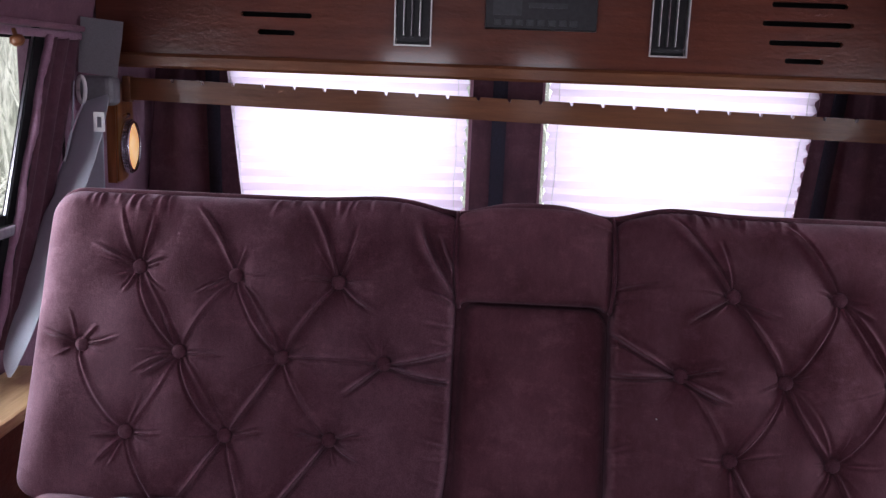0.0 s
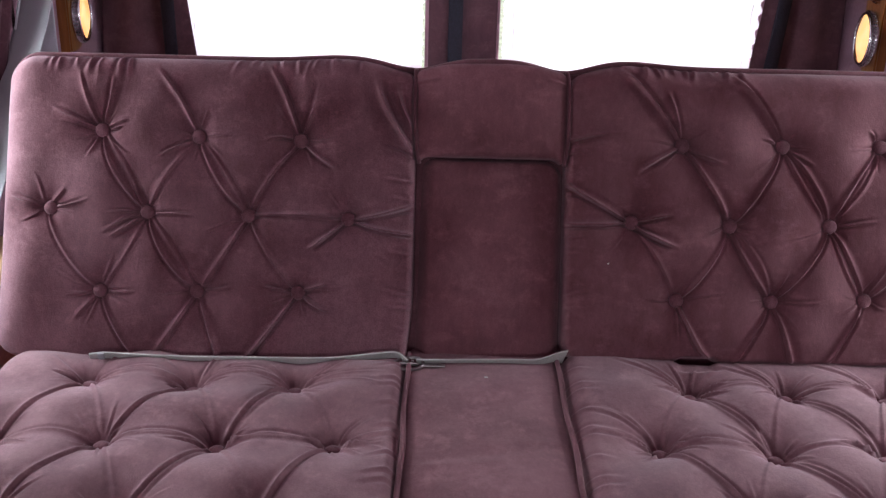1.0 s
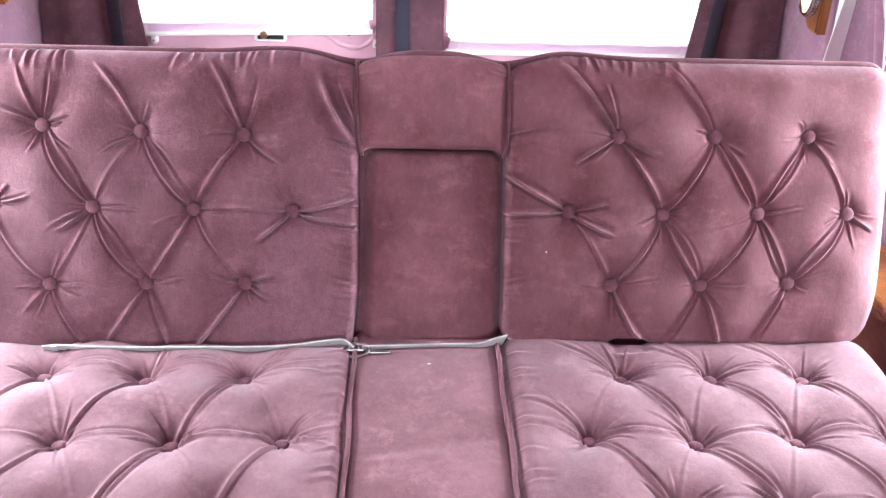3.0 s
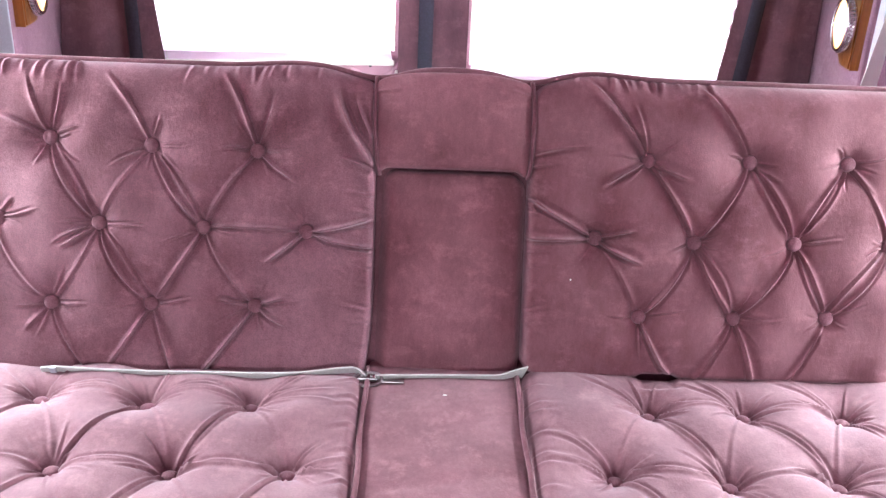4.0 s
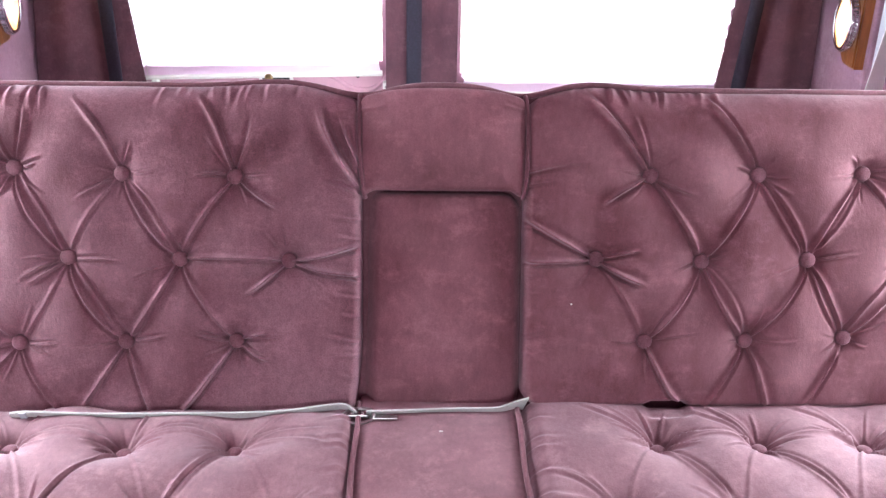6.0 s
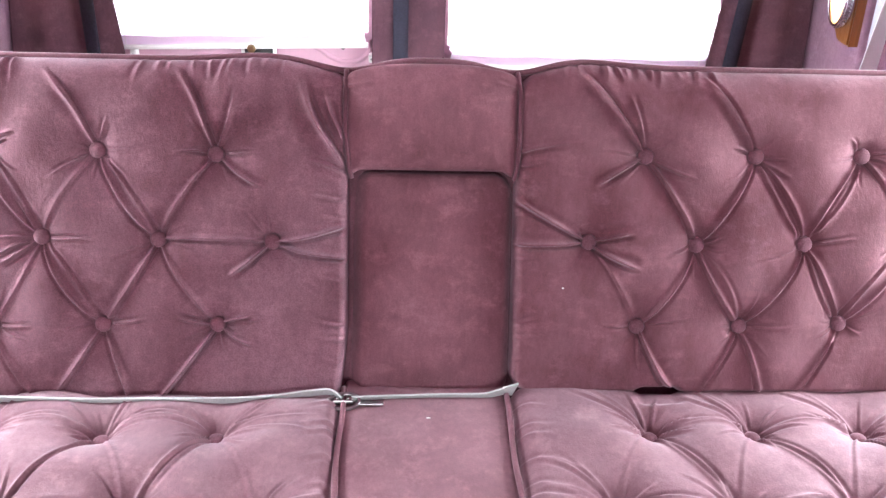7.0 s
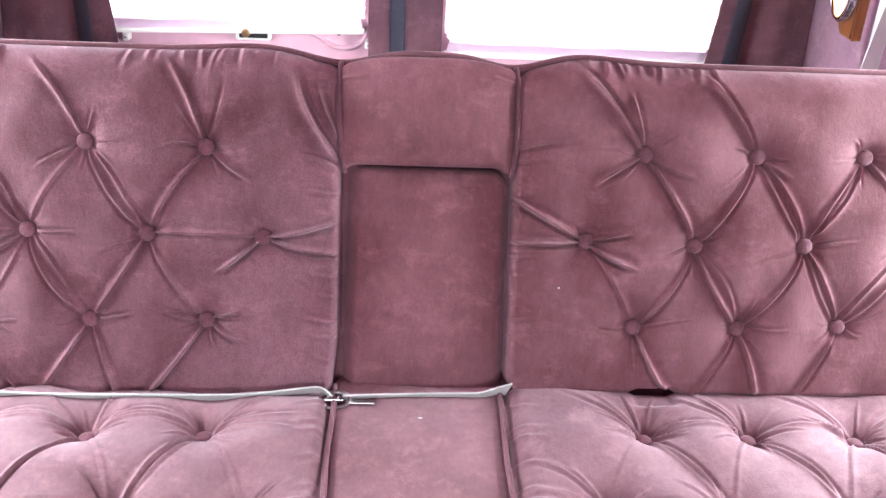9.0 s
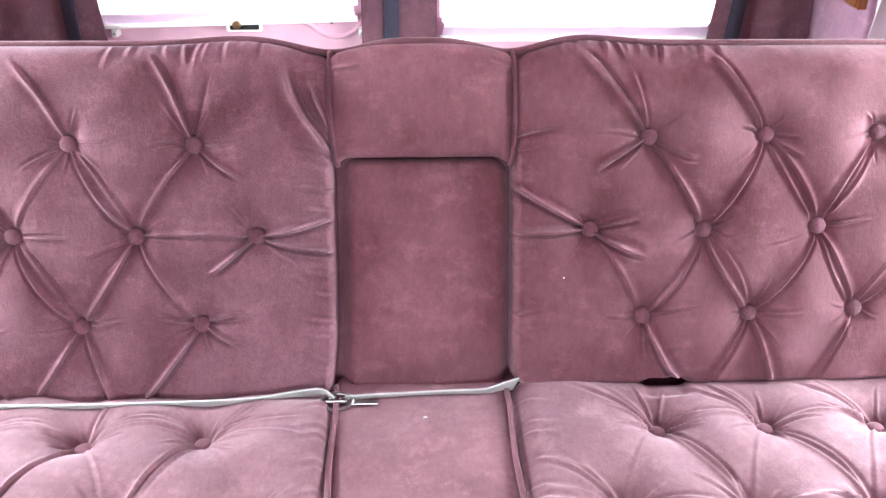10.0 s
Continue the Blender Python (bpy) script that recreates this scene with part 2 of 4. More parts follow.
def sweep(path, section, side=None):
    """Sweeps a closed section, pairs of (across, up), along a path; side fixes the across direction, else it is found."""
    bm = bmesh.new()
    rings = []
    for k, p in enumerate(path):
        ahead = (path[min(k + 1, len(path) - 1)] - path[max(k - 1, 0)]).normalized()
        across = side[k] if isinstance(side, list) else (Vector(side) if side is not None else Vector((0, 0, 1)).cross(ahead))
        across = (across - ahead * across.dot(ahead)).normalized()
        up = ahead.cross(across)
        shape = section(k / (len(path) - 1)) if callable(section) else section
        rings.append([bm.verts.new(p + across * a + up * b) for a, b in shape])
    n = len(rings[0])
    for r, q in zip(rings, rings[1:]):
        for i in range(n):
            bm.faces.new([r[i], r[(i + 1) % n], q[(i + 1) % n], q[i]])
    bm.faces.new(rings[0])
    bm.faces.new(rings[-1])
    return bm


def circle(r, n=8):
    return [(r * math.cos(2 * math.pi * k / n), r * math.sin(2 * math.pi * k / n)) for k in range(n)]


def flat(w, t):
    return [(-w / 2, -t / 2), (w / 2, -t / 2), (w / 2, t / 2), (-w / 2, t / 2)]


def lathe(profile, at, axis, n=32):
    """Turns (radius, height) pairs about an axis through a point."""
    bm = bmesh.new()
    q = Vector((0, 0, 1)).rotation_difference(Vector(axis)).to_matrix()
    rings = []
    for r, h in profile:
        rings.append([bm.verts.new(Vector(at) + q @ Vector((r * math.cos(2 * math.pi * k / n), r * math.sin(2 * math.pi * k / n), h))) for k in range(n)])
    for a, b in zip(rings, rings[1:]):
        for k in range(n):
            bm.faces.new([a[k], a[(k + 1) % n], b[(k + 1) % n], b[k]])
    bm.faces.new(rings[0])
    bm.faces.new(rings[-1])
    return bm


# ---- the van's shell ----
HALF, CEIL = 1.036, 1.41
tagged(part("floor", box((-1.08, -3.5, -0.06), (1.08, 1.3, 0.0)), CARPET), "plum carpeted van floor", "floor", kind="structure")
tagged(part("ceiling", box((-1.09, -3.5, CEIL), (1.09, 1.3, CEIL + 0.05)), CEILING), "mauve cloth van headliner", "ceiling", kind="structure")
for s, name in ((-1, "wall_left"), (1, "wall_right")):
    holes = [(-0.26, 0.63, 0.525, 1.095)]
    tagged(part(name, sheet(0, s * HALF, s * (HALF + 0.06), (-3.5, 1.3), (0.0, CEIL), holes), WALL_CLOTH), "mauve velour van side wall with window openings", "wall", kind="structure")
# Unseen wall; its two openings are placed to shape the front light.
tagged(part("wall_front", sheet(1, -3.5, -3.44, (-1.085, 1.085), (0.0, CEIL), [(-0.82, -0.34, 0.70, 1.25), (0.13, 0.49, 0.70, 1.25)]), WALL_CLOTH), "unseen front end of the van, openings placed for light", "wall", kind="structure")
tagged(part("wall_rear", sheet(1, 1.23, 1.30, (-1.085, 1.085), (0.0, CEIL), [(-0.785, -0.127, 0.670, 1.14), (0.073, 0.790, 0.640, 1.14)]), TRIM), "pink trimmed rear doors with two window openings", "wall", kind="structure")

ground = part("ground", box((-600, -600, -0.9), (600, 600, -0.6)), GRASS)
tagged(ground, "grassy ground outside the van", "ground", kind="structure")


def side_window(s, y0, y1, z0, z1):
    """A fixed upper pane over a lower pane with a rounded rear corner, divided by a sliding rail."""
    w = thing("window", (s * 0.99, y0, z0), "two-part van side window with black rubber frame", "window", kind="structure")
    x0, x1 = sorted((s * 0.980, s * 0.994))
    part("window_frame", sheet(0, x0, x1, (y0 - 0.012, y1 + 0.012), (z0 - 0.012, z1 + 0.008), [(y0 + 0.02, y1 - 0.004, z0 + 0.004, z1 - 0.004)]), RUBBER, w)
    pane = part("pane", box((s * 1.030 - 0.002, y0, z0), (s * 1.030 + 0.002, y1, z1)), GLASS, w)
    pane.visible_shadow = False
    bar = smooth_path([Vector((s * 0.972, y, z)) for y, z in ((0.534, 1.085), (0.456, 0.90), (0.389, 0.745), (0.352, 0.68), (0.322, 0.62), (0.308, 0.56))], 6)
    part("frame_post", sweep(bar, flat(0.062, 0.012), (0, 1, 0)), RUBBER, w, "slanted black window post")
    part("bright_strip", sweep([p + Vector((0, -0.034, 0)) for p in bar[:14]], flat(0.004, 0.004), (0, 1, 0)), STEEL, w, "thin bright metal strip")
    corner = smooth_path([Vector((s * 0.974, y, z)) for y, z in ((0.300, 0.66), (0.288, 0.60), (0.268, 0.556), (0.230, 0.532), (0.17, 0.526), (0.0, 0.525), (-0.25, 0.525))], 6)
    part("corner_seal", sweep(corner, flat(0.014, 0.036), (1, 0, 0)), RUBBER, w, "rounded black rubber seal")
    part("rail_gasket", box((min(s * 0.968, s * 0.988), y0, 0.686), (max(s * 0.968, s * 0.988), 0.40, 0.746), 0.004), RUBBER, w)
    part("sliding_rail", box((min(s * 0.958, s * 0.972), y0, 0.706), (max(s * 0.958, s * 0.972), 0.385, 0.728), 0.004), STEEL, w, "grey metal rail")
    edge = [(p.y, p.z) for p in bar] + [(0.308, 0.52), (0.64, 0.52), (0.64, 1.09)]
    b = bmesh.new()
    a = [b.verts.new((s * 0.980, y, z)) for y, z in edge]
    c = [b.verts.new((s * 0.988, y, z)) for y, z in edge]
    b.faces.new(a)
    b.faces.new(c)
    for k in range(len(edge)):
        b.faces.new([a[k], a[(k + 1) % len(edge)], c[(k + 1) % len(edge)], c[k]])
    part("rear_filler", b, WALL_CLOTH, w, "mauve cloth panel behind the post")
    return w


def side_lay(s):
    """The lie of what hangs on a side wall."""
    if s < 0:
        return Matrix(((1.0345, 0, 0, 0), (0, 1.0172, 0, -0.0115), (0, 0, 1.0423, -0.0275), (0, 0, 0, 1)))
    return Matrix(((1.0345, 0, 0, 0), (0, 1.0136, 0, 0.030), (0, 0, 1.0268, -0.021), (0, 0, 0, 1)))


for s in (-1, 1):
    LAY[0] = Matrix.Translation((0, 0.032 if s < 0 else 0.0, 0)) @ side_lay(s)
    side_window(s, -0.25, 0.62, 0.535, 1.075)
LAY[0] = Matrix()
wind = thing("window", (0, -3.47, 0.80), "assumed windscreen glass, unseen, in the two front openings", "window", kind="structure")
for x0, x1 in ((-0.82, -0.34), (0.13, 0.49)):
    part("pane", box((x0, -3.478, 0.70), (x1, -3.474, 1.25)), GLASS, wind).visible_shadow = False

# ---- overhead cabinet ----
FACE = 0.861
cabinet = thing("overhead_cabinet", (0, FACE, 1.03), "glossy cherry overhead cabinet with vents, speaker slots and radio", "cabinet")
SLOTS = []
for cx, rise in ((-0.5865, 0.0235), (0.645, 0.0)):
    for z, w in ((1.2345, 0.1716), (1.1920, 0.206), (1.1492, 0.168), (1.1090, 0.0886)):
        SLOTS.append((cx - w / 2, cx + w / 2, z + rise - 0.006, z + rise + 0.006))
VENTS = [(-0.3073, -0.2198, 1.1120, 1.303), (0.2880, 0.3755, 1.1070, 1.301)]
RADIO = (-0.0960, 0.1640, 1.1577, 1.2728)
panel = sheet(1, FACE, FACE + 0.016, (-1.02, 1.02), (1.062, CEIL), SLOTS + VENTS + [RADIO])
# round the slots' ends
for x0, x1, z0, z1 in SLOTS:
    r, zc = (z1 - z0) / 2, (z0 + z1) / 2
    for x, into in ((x0, 1), (x1, -1)):
        for up in (-1, 1):
            rim = [(x, zc + up * r)] + [(x + into * r * (1 - math.cos(a)), zc + up * r * math.sin(a)) for a in [math.pi / 2 * k / 5 for k in range(6)]]
            near, far = ([panel.verts.new((px, y, pz)) for px, pz in rim] for y in (FACE, FACE + 0.016))
            panel.faces.new(near)
            panel.faces.new(far)
            for i in range(len(rim)):
                j = (i + 1) % len(rim)
                panel.faces.new([near[i], near[j], far[j], far[i]])
bmesh.ops.recalc_face_normals(panel, faces=panel.faces)
part("front_panel", panel, CHERRY, cabinet)
part("underside", box((-1.02, FACE + 0.016, 1.062), (1.02, 1.22, 1.076)), CHERRY, cabinet)
part("speaker_backing", box((-0.70, FACE + 0.05, 1.09), (-0.47, FACE + 0.056, 1.27)), RUBBER, cabinet, "black speaker cloth")
part("speaker_backing", box((0.54, FACE + 0.05, 1.08), (0.78, FACE + 0.056, 1.26)), RUBBER, cabinet, "black speaker cloth")
lip = [(-0.013, -0.017), (0.006, -0.017), (0.013, -0.010), (0.013, 0.012), (0.007, 0.018), (-0.013, 0.018)]
part("lower_moulding", sweep([Vector((-1.015, FACE - 0.004, 1.057)), Vector((0.0, FACE - 0.004, 1.057)), Vector((1.015, FACE - 0.004, 1.057))], lip, (0, -1, 0)), OAK, cabinet, "lighter rounded wood moulding")
for x0, x1, z0, z1 in VENTS:
    vent = part("air_vent", box((x0 + 0.004, FACE + 0.020, z0 + 0.004), (x1 - 0.004, FACE + 0.03, z1 - 0.004)), BLACK, cabinet, "black air vent with chrome rim")
    part("rim", sheet(1, FACE - 0.006, FACE + 0.02, (x0, x1), (z0, z1), [(x0 + 0.003, x1 - 0.003, z0 + 0.0035, z1 - 0.0035)]), ALU, vent, "chrome rim")
    for k in range(3):
        xc = x0 + 0.022 + k * 0.019
        part("louvre", box((xc - 0.0014, FACE - 0.003, z0 + 0.024), (xc + 0.0014, FACE + 0.019, z1 - 0.02), 0.001), ALU if k != 1 else STEEL, vent)
    part("side_gap", box((x0 + 0.008, FACE + 0.002, z0 + 0.011), (x1 - 0.008, FACE + 0.019, z0 + 0.020)), BLACK, vent)
x0, x1, z0, z1 = RADIO
radio = part("radio", box((x0 + 0.001, FACE - 0.007, z0 + 0.001), (x1 - 0.001, FACE + 0.03, z1 - 0.001), 0.003), BLACK, cabinet, "black radio panel with small buttons")
part("display", box((x0 + 0.018, FACE - 0.0085, z0 + 0.032), (x0 + 0.085, FACE - 0.0065, z0 + 0.088)), DARK_GREY, radio)
for k in range(8):
    bx = x0 + 0.022 + k * 0.025
    part("button", box((bx, FACE - 0.010, z0 + 0.010), (bx + 0.017, FACE - 0.0065, z0 + 0.024), 0.001), DARK_GREY, radio)
part("tape_slot", box((x0 + 0.10, FACE - 0.0085, z0 + 0.050), (x0 + 0.19, FACE - 0.0065, z0 + 0.062)), DARK_GREY, radio)

# ---- notched hanging rail between the side walls ----
BAR_Y = 0.922
rail = thing("hanging_rail", (0, BAR_Y, 0.91), "golden oak rail with notches along its top edge", "rail")
bm = bmesh.new()
zl = lambda q: 0.9685 - 0.0190 * q
top = []
notch = -0.8600
while notch < 0.95:
    top += [(notch - 0.0055, 0.0275), (notch - 0.0025, 0.0190), (notch + 0.0030, 0.0190), (notch + 0.0045, 0.0275)]
    notch += 0.0757
top = [(-0.970, 0.0275)] + top + [(0.970, 0.0275)]
front = [bm.verts.new((q, BAR_Y, zl(q) + h)) for q, h in top]
back_v = [bm.verts.new((q, BAR_Y + 0.019, zl(q) + h)) for q, h in top]
fl = [bm.verts.new((q, BAR_Y, zl(q) - 0.0275)) for q, h in top]
bl = [bm.verts.new((q, BAR_Y + 0.019, zl(q) - 0.0275)) for q, h in top]
for i in range(len(top) - 1):
    bm.faces.new([front[i], front[i + 1], fl[i + 1], fl[i]])
    bm.faces.new([back_v[i], back_v[i + 1], bl[i + 1], bl[i]])
    bm.faces.new([front[i], front[i + 1], back_v[i + 1], back_v[i]])
    bm.faces.new([fl[i], fl[i + 1], bl[i + 1], bl[i]])
for i in (0, -1):
    bm.faces.new([front[i], back_v[i], bl[i], fl[i]])
part("bar", bm, OAK, rail)
for e in (-1, 1):
    part("end_bracket", box((min(e * 0.966, e * 0.986), BAR_Y - 0.006, zl(e * 0.9) - 0.032), (max(e * 0.966, e * 0.986), BAR_Y + 0.024, zl(e * 0.9) + 0.032), 0.004), OAK, rail)


# ---- wall lamps ----
def wall_lamp(s):
    lamp = thing("wall_lamp", (s * 0.97, 0.80, 0.75), "round chrome reading lamp, lit, on an oak wall plaque", "lamp", "pair of wall lamps")
    inset, y0, low = (0.008, 0.735, 0.766) if s < 0 else (0.032, 0.745, 0.738)
    shape = [(y0, 1.0), (y0, low), (0.820, low), (0.885, low + 0.050), (0.885, 1.0)]
    face = lambda y: 0.926 - inset + 0.14 * (y - 0.715)
    b = bmesh.new()
    a = [b.verts.new((s * (0.958 - inset), y, z)) for y, z in shape]
    c = [b.verts.new((s * face(y), y, z)) for y, z in shape]
    b.faces.new(a)
    b.faces.new(c)
    for i in range(5):
        b.faces.new([a[i], a[(i + 1) % 5], c[(i + 1) % 5], c[i]])
    bmesh.ops.bevel(b, geom=[e for e in b.edges if all(abs(v.co.x) < 0.952 - inset for v in e.verts)], offset=0.004, segments=2, affect="EDGES")
    part("plaque", b, OAK_UP, lamp)
    at, ax = (s * (face(0.80) - 0.004), 0.80, 0.848 if s < 0 else 0.834), Vector((-s, 0.14, 0)).normalized()
    part("bezel", lathe([(0.062, 0.0), (0.0625, 0.005), (0.0615, 0.007), (0.0625, 0.010), (0.0620, 0.013), (0.0630, 0.016), (0.061, 0.019), (0.057, 0.020), (0.055, 0.017), (0.055, 0.0)], at, ax), CHROME, lamp, "ribbed chrome bezel", True)
    side_v = ax.cross(Vector((0, 0, 1))).normalized()
    grip = bmesh.new()
    for k in range(48):
        a = 2 * math.pi * k / 48
        mid = Vector(at) + ax * 0.0085 + (side_v * math.cos(a) + Vector((0, 0, 1)) * math.sin(a)) * 0.0638
        bmesh.ops.create_cube(grip, size=1.0, matrix=Matrix.Translation(mid) @ ax.to_track_quat("Z", "Y").to_matrix().to_4x4() @ Matrix.Rotation(a, 4, "Z") @ Matrix.Diagonal((0.0026, 0.0034, 0.010, 1)))
    part("grip_ring", grip, CHROME, lamp, "knurled chrome grip ring")
    part("lens", lathe([(0.0545, 0.006), (0.0545, 0.014), (0.046, 0.0175), (0.030, 0.020), (0.012, 0.021), (0.001, 0.021)], at, ax), LENS, lamp, "glowing frosted lens", True)
    part("switch", lathe([(0.006, 0.0), (0.006, 0.014), (0.004, 0.017)], (s * face(0.79), 0.79, 0.918), (-s, 0, 0.4), 12), CHROME, lamp)
    return lamp


for s, shift in ((-1, (-1.005, 0.985, 0.838)), (1, (1.000, 0.974, 0.825))):
    LAY[0] = Matrix.Translation(shift) @ Matrix.Scale(1.07, 4) @ Matrix.Translation((-s * (0.926 if s < 0 else 0.902), -0.80, -0.848 if s < 0 else -0.834))
    wall_lamp(s)
LAY[0] = Matrix()
for x0, x1, y0 in ((-1.042, -1.027, 0.890), (1.022, 1.042, 0.900)):
    tagged(part("trim", box((x0, y0, 0.40), (x1, 1.228, 1.061), 0.006), WALL_CLOTH), "mauve padded rear corner pillar behind the wall lamp", "trim", kind="structure")


# ---- rear windows: shades, frames, trim ----
def pleated_shade(low, high, z0, z1, y, label):
    """low, high: the cloth's x span at its bottom and at its top; z0: the bottom's height at either end."""
    sh = thing("pleated_shade", (sum(low) / 2, y, min(z0)), label, "window shade", "rear window shades")
    b = bmesh.new()
    rows = int((z1 - z0[0]) / 0.0095) // 2 * 2
    prev = None
    for k in range(rows + 1):
        f = k / rows
        x0, x1 = (p + (q - p) * f for p, q in zip(low, high))
        out, tooth = (0.0065, 0.0) if k % 4 == 0 else (-0.0065, 0.006) if k % 4 == 2 else (0.0, 0.009 if k % 4 == 3 else 0.003)
        row = []
        for i in range(13):
            g = i / 12
            z = (z0[0] + (z0[1] - z0[0]) * g) * (1 - f) + z1 * f
            row.append(b.verts.new((x0 + tooth + (x1 - x0 - 2 * tooth) * g, y - out, z + 0.0015 * math.sin(i * 1.7 + k // 2))))
        if prev:
            for i in range(12):
                b.faces.new([prev[i], prev[i + 1], row[i + 1], row[i]])
        prev = row
    part("pleats", b, SHADE, sh)
    ends = [Vector((low[0] - 0.004, y, z0[0] - 0.005)), Vector((low[1] + 0.004, y, z0[1] - 0.005))]
    part("bottom_rail", sweep(ends, [(-0.009, -0.006), (0.009, -0.006), (0.010, 0.0), (0.008, 0.006), (-0.008, 0.006), (-0.010, 0.0)], (0, 1, 0)), WHITE_PLASTIC, sh, "pale bottom rail")
    for side, inset in ((0, 0.030), (1, -0.030)):
        pts = [Vector((low[side] + (high[side] - low[side]) * k / 16 + inset + 0.002 * math.sin(k * 1.3), y - 0.010, z0[side] + (z1 - z0[side]) * k / 16)) for k in range(17)]
        part("cord", sweep(pts, circle(0.0010, 5), (1, 0, 0)), WHITE_PLASTIC, sh)
    return sh


pleated_shade((-0.780, -0.135), (-0.832, -0.129), (0.630, 0.648), 1.12, 1.200, "white pleated shade glowing with daylight, lowered over window")
pleated_shade((0.080, 0.772), (0.086, 0.820), (0.598, 0.598), 1.12, 1.200, "white pleated shade glowing with daylight, lowered over window")
for x0, x1, z0 in ((-0.785, -0.127, 0.670), (0.073, 0.790, 0.640)):
    w = thing("window", ((x0 + x1) / 2, 1.26, z0), "rear door window in pink trim", "window", kind="structure")
    part("window_frame", sheet(1, 1.218, 1.232, (x0 - 0.016, x1 + 0.016), (z0 - 0.018, 1.158), [(x0 + 0.004, x1 - 0.004, z0 + 0.002, 1.14)]), TRIM, w)
    part("pane", box((x0, 1.280, z0), (x1, 1.284, 1.14)), GLASS, w).visible_shadow = False

LAY[0] = Matrix.Translation((-0.007, 0.10, 0.009))
latch = thing("door_latch", (-0.41, 1.12, 0.60), "small black and brass latch on rear door trim", "latch")
part("plate", box((-0.455, 1.108, 0.598), (-0.365, 1.131, 0.624), 0.006), WHITE_PLASTIC, latch, "pale bezel")
part("bolt", lathe([(0.011, 0), (0.011, 0.012), (0.006, 0.016)], (-0.425, 1.102, 0.620), (0, -1, 0), 16), BRASS, latch, "brass knob")
part("lever", box((-0.445, 1.103, 0.605), (-0.372, 1.110, 0.622), 0.003), BLACK, latch, "black latch lever")
screw = tagged(part("screw", lathe([(0.005, 0), (0.005, 0.004), (0.002, 0.006)], (-0.191, 1.130, 0.620), (0, -1, 0), 12), BLACK), "black screw in the door trim", "screw")

LAY[0] = Matrix()
moulding = smooth_path([Vector((x, 1.231, z)) for x, z in ((-0.30, 0.636), (-0.262, 0.626), (-0.226, 0.602), (-0.196, 0.592), (-0.160, 0.595), (-0.131, 0.617), (-0.119, 0.652))], 8)
tagged(part("trim", sweep(moulding, circle(0.007, 10), (0, 1, 0)), TRIM, smooth=True), "pink moulded ridge on the rear door panel", "trim", kind="structure")
for x, z in ((-0.738, 0.606), (-0.122, 0.606)):
    guide = thing("cord_guide", (x, 1.23, z), "small white cord guide screwed to the door trim", "cord guide", "shade cord guides")
    part("bracket", box((x - 0.008, 1.200, z - 0.010), (x + 0.008, 1.2315, z + 0.012), 0.004), WHITE_PLASTIC, guide)
    part("screw", lathe([(0.003, 0), (0.003, 0.002), (0.001, 0.003)], (x, 1.2005, z), (0, -1, 0), 10), STEEL, guide)


# ---- curtains ----
def curtain(name, edges, band, seed, label, depth=0.016, folds=2, y=1.15, z0=0.50, z1=1.061):
    """edges(z): left and right x of the cloth at a height; band(z): the x span of the dark band laid over it."""
    rnd = random.Random(seed)
    cu = thing(name, (sum(edges(z0)) / 2, y, z0), label, "curtain", "rear curtains")
    waves = [(rnd.uniform(0.6, 1.0), rnd.uniform(0, 6.28)) for _ in range(4)]

    def surf(f, z):
        a, b = edges(z)
        w = 0.0
        for k, (amp, ph) in enumerate(waves):
            w += amp * math.sin(2 * math.pi * f * (folds * 0.4 + k * 0.55) + ph + 0.6 * (z - z0))
        return Vector((a + (b - a) * f, y + depth * 0.45 * w * (0.55 + 0.45 * math.sin(math.pi * f)), z))

    nf, nz = 60, 22
    b = bmesh.new()
    front = [[b.verts.new(surf(i / nf, z0 + (z1 - z0) * j / nz)) for i in range(nf + 1)] for j in range(nz + 1)]
    for j in range(nz):
        for i in range(nf):
            b.faces.new([front[j][i], front[j][i + 1], front[j + 1][i + 1], front[j + 1][i]])
    ob = part("cloth", b, CURTAIN, cu, smooth=True)
    md = ob.modifiers.new("thickness", "SOLIDIFY")
    md.thickness, md.offset = 0.003, 1
    b = bmesh.new()
    rows = []
    for j in range(nz + 1):
        z = z0 + (z1 - z0) * j / nz
        e0, e1 = edges(z)
        l, r = band(z)
        rows.append([b.verts.new(surf((l + (r - l) * i / 8 - e0) / (e1 - e0), z) + Vector((0, -0.004, 0))) for i in range(9)])
    for j in range(nz):
        for i in range(8):
            b.faces.new([rows[j][i], rows[j][i + 1], rows[j + 1][i + 1], rows[j + 1][i]])
    ob = part("band", b, BAND, cu, "dark navy band over the curtain", True)
    md = ob.modifiers.new("thickness", "SOLIDIFY")
    md.thickness = 0.002
    return cu


def lerp(z, z0, a, z1, b):
    return a + (b - a) * (z - z0) / (z1 - z0)


curtain("curtain", lambda z: (lerp(z, 0.63, -1.020, 1.03, -0.985), lerp(z, 0.63, -0.745, 1.03, -0.790)), lambda z: (lerp(z, 0.63, -0.838, 1.03, -0.846), lerp(z, 0.63, -0.800, 1.03, -0.808)), 3, "plum velvet curtain drawn to the window's side")
curtain("curtain", lambda z: (lerp(z, 0.62, 0.752, 1.03, 0.800), lerp(z, 0.63, 1.008, 1.03, 0.996)), lambda z: (lerp(z, 0.63, 0.792, 1.03, 0.828), lerp(z, 0.63, 0.832, 1.03, 0.868)), 8, "plum velvet curtain drawn to the window's side")
curtain("curtain", lambda z: (-0.120, 0.067), lambda z: (-0.066, -0.027), 5, "narrow plum velvet curtain between the rear windows", 0.010, 2, 1.175)


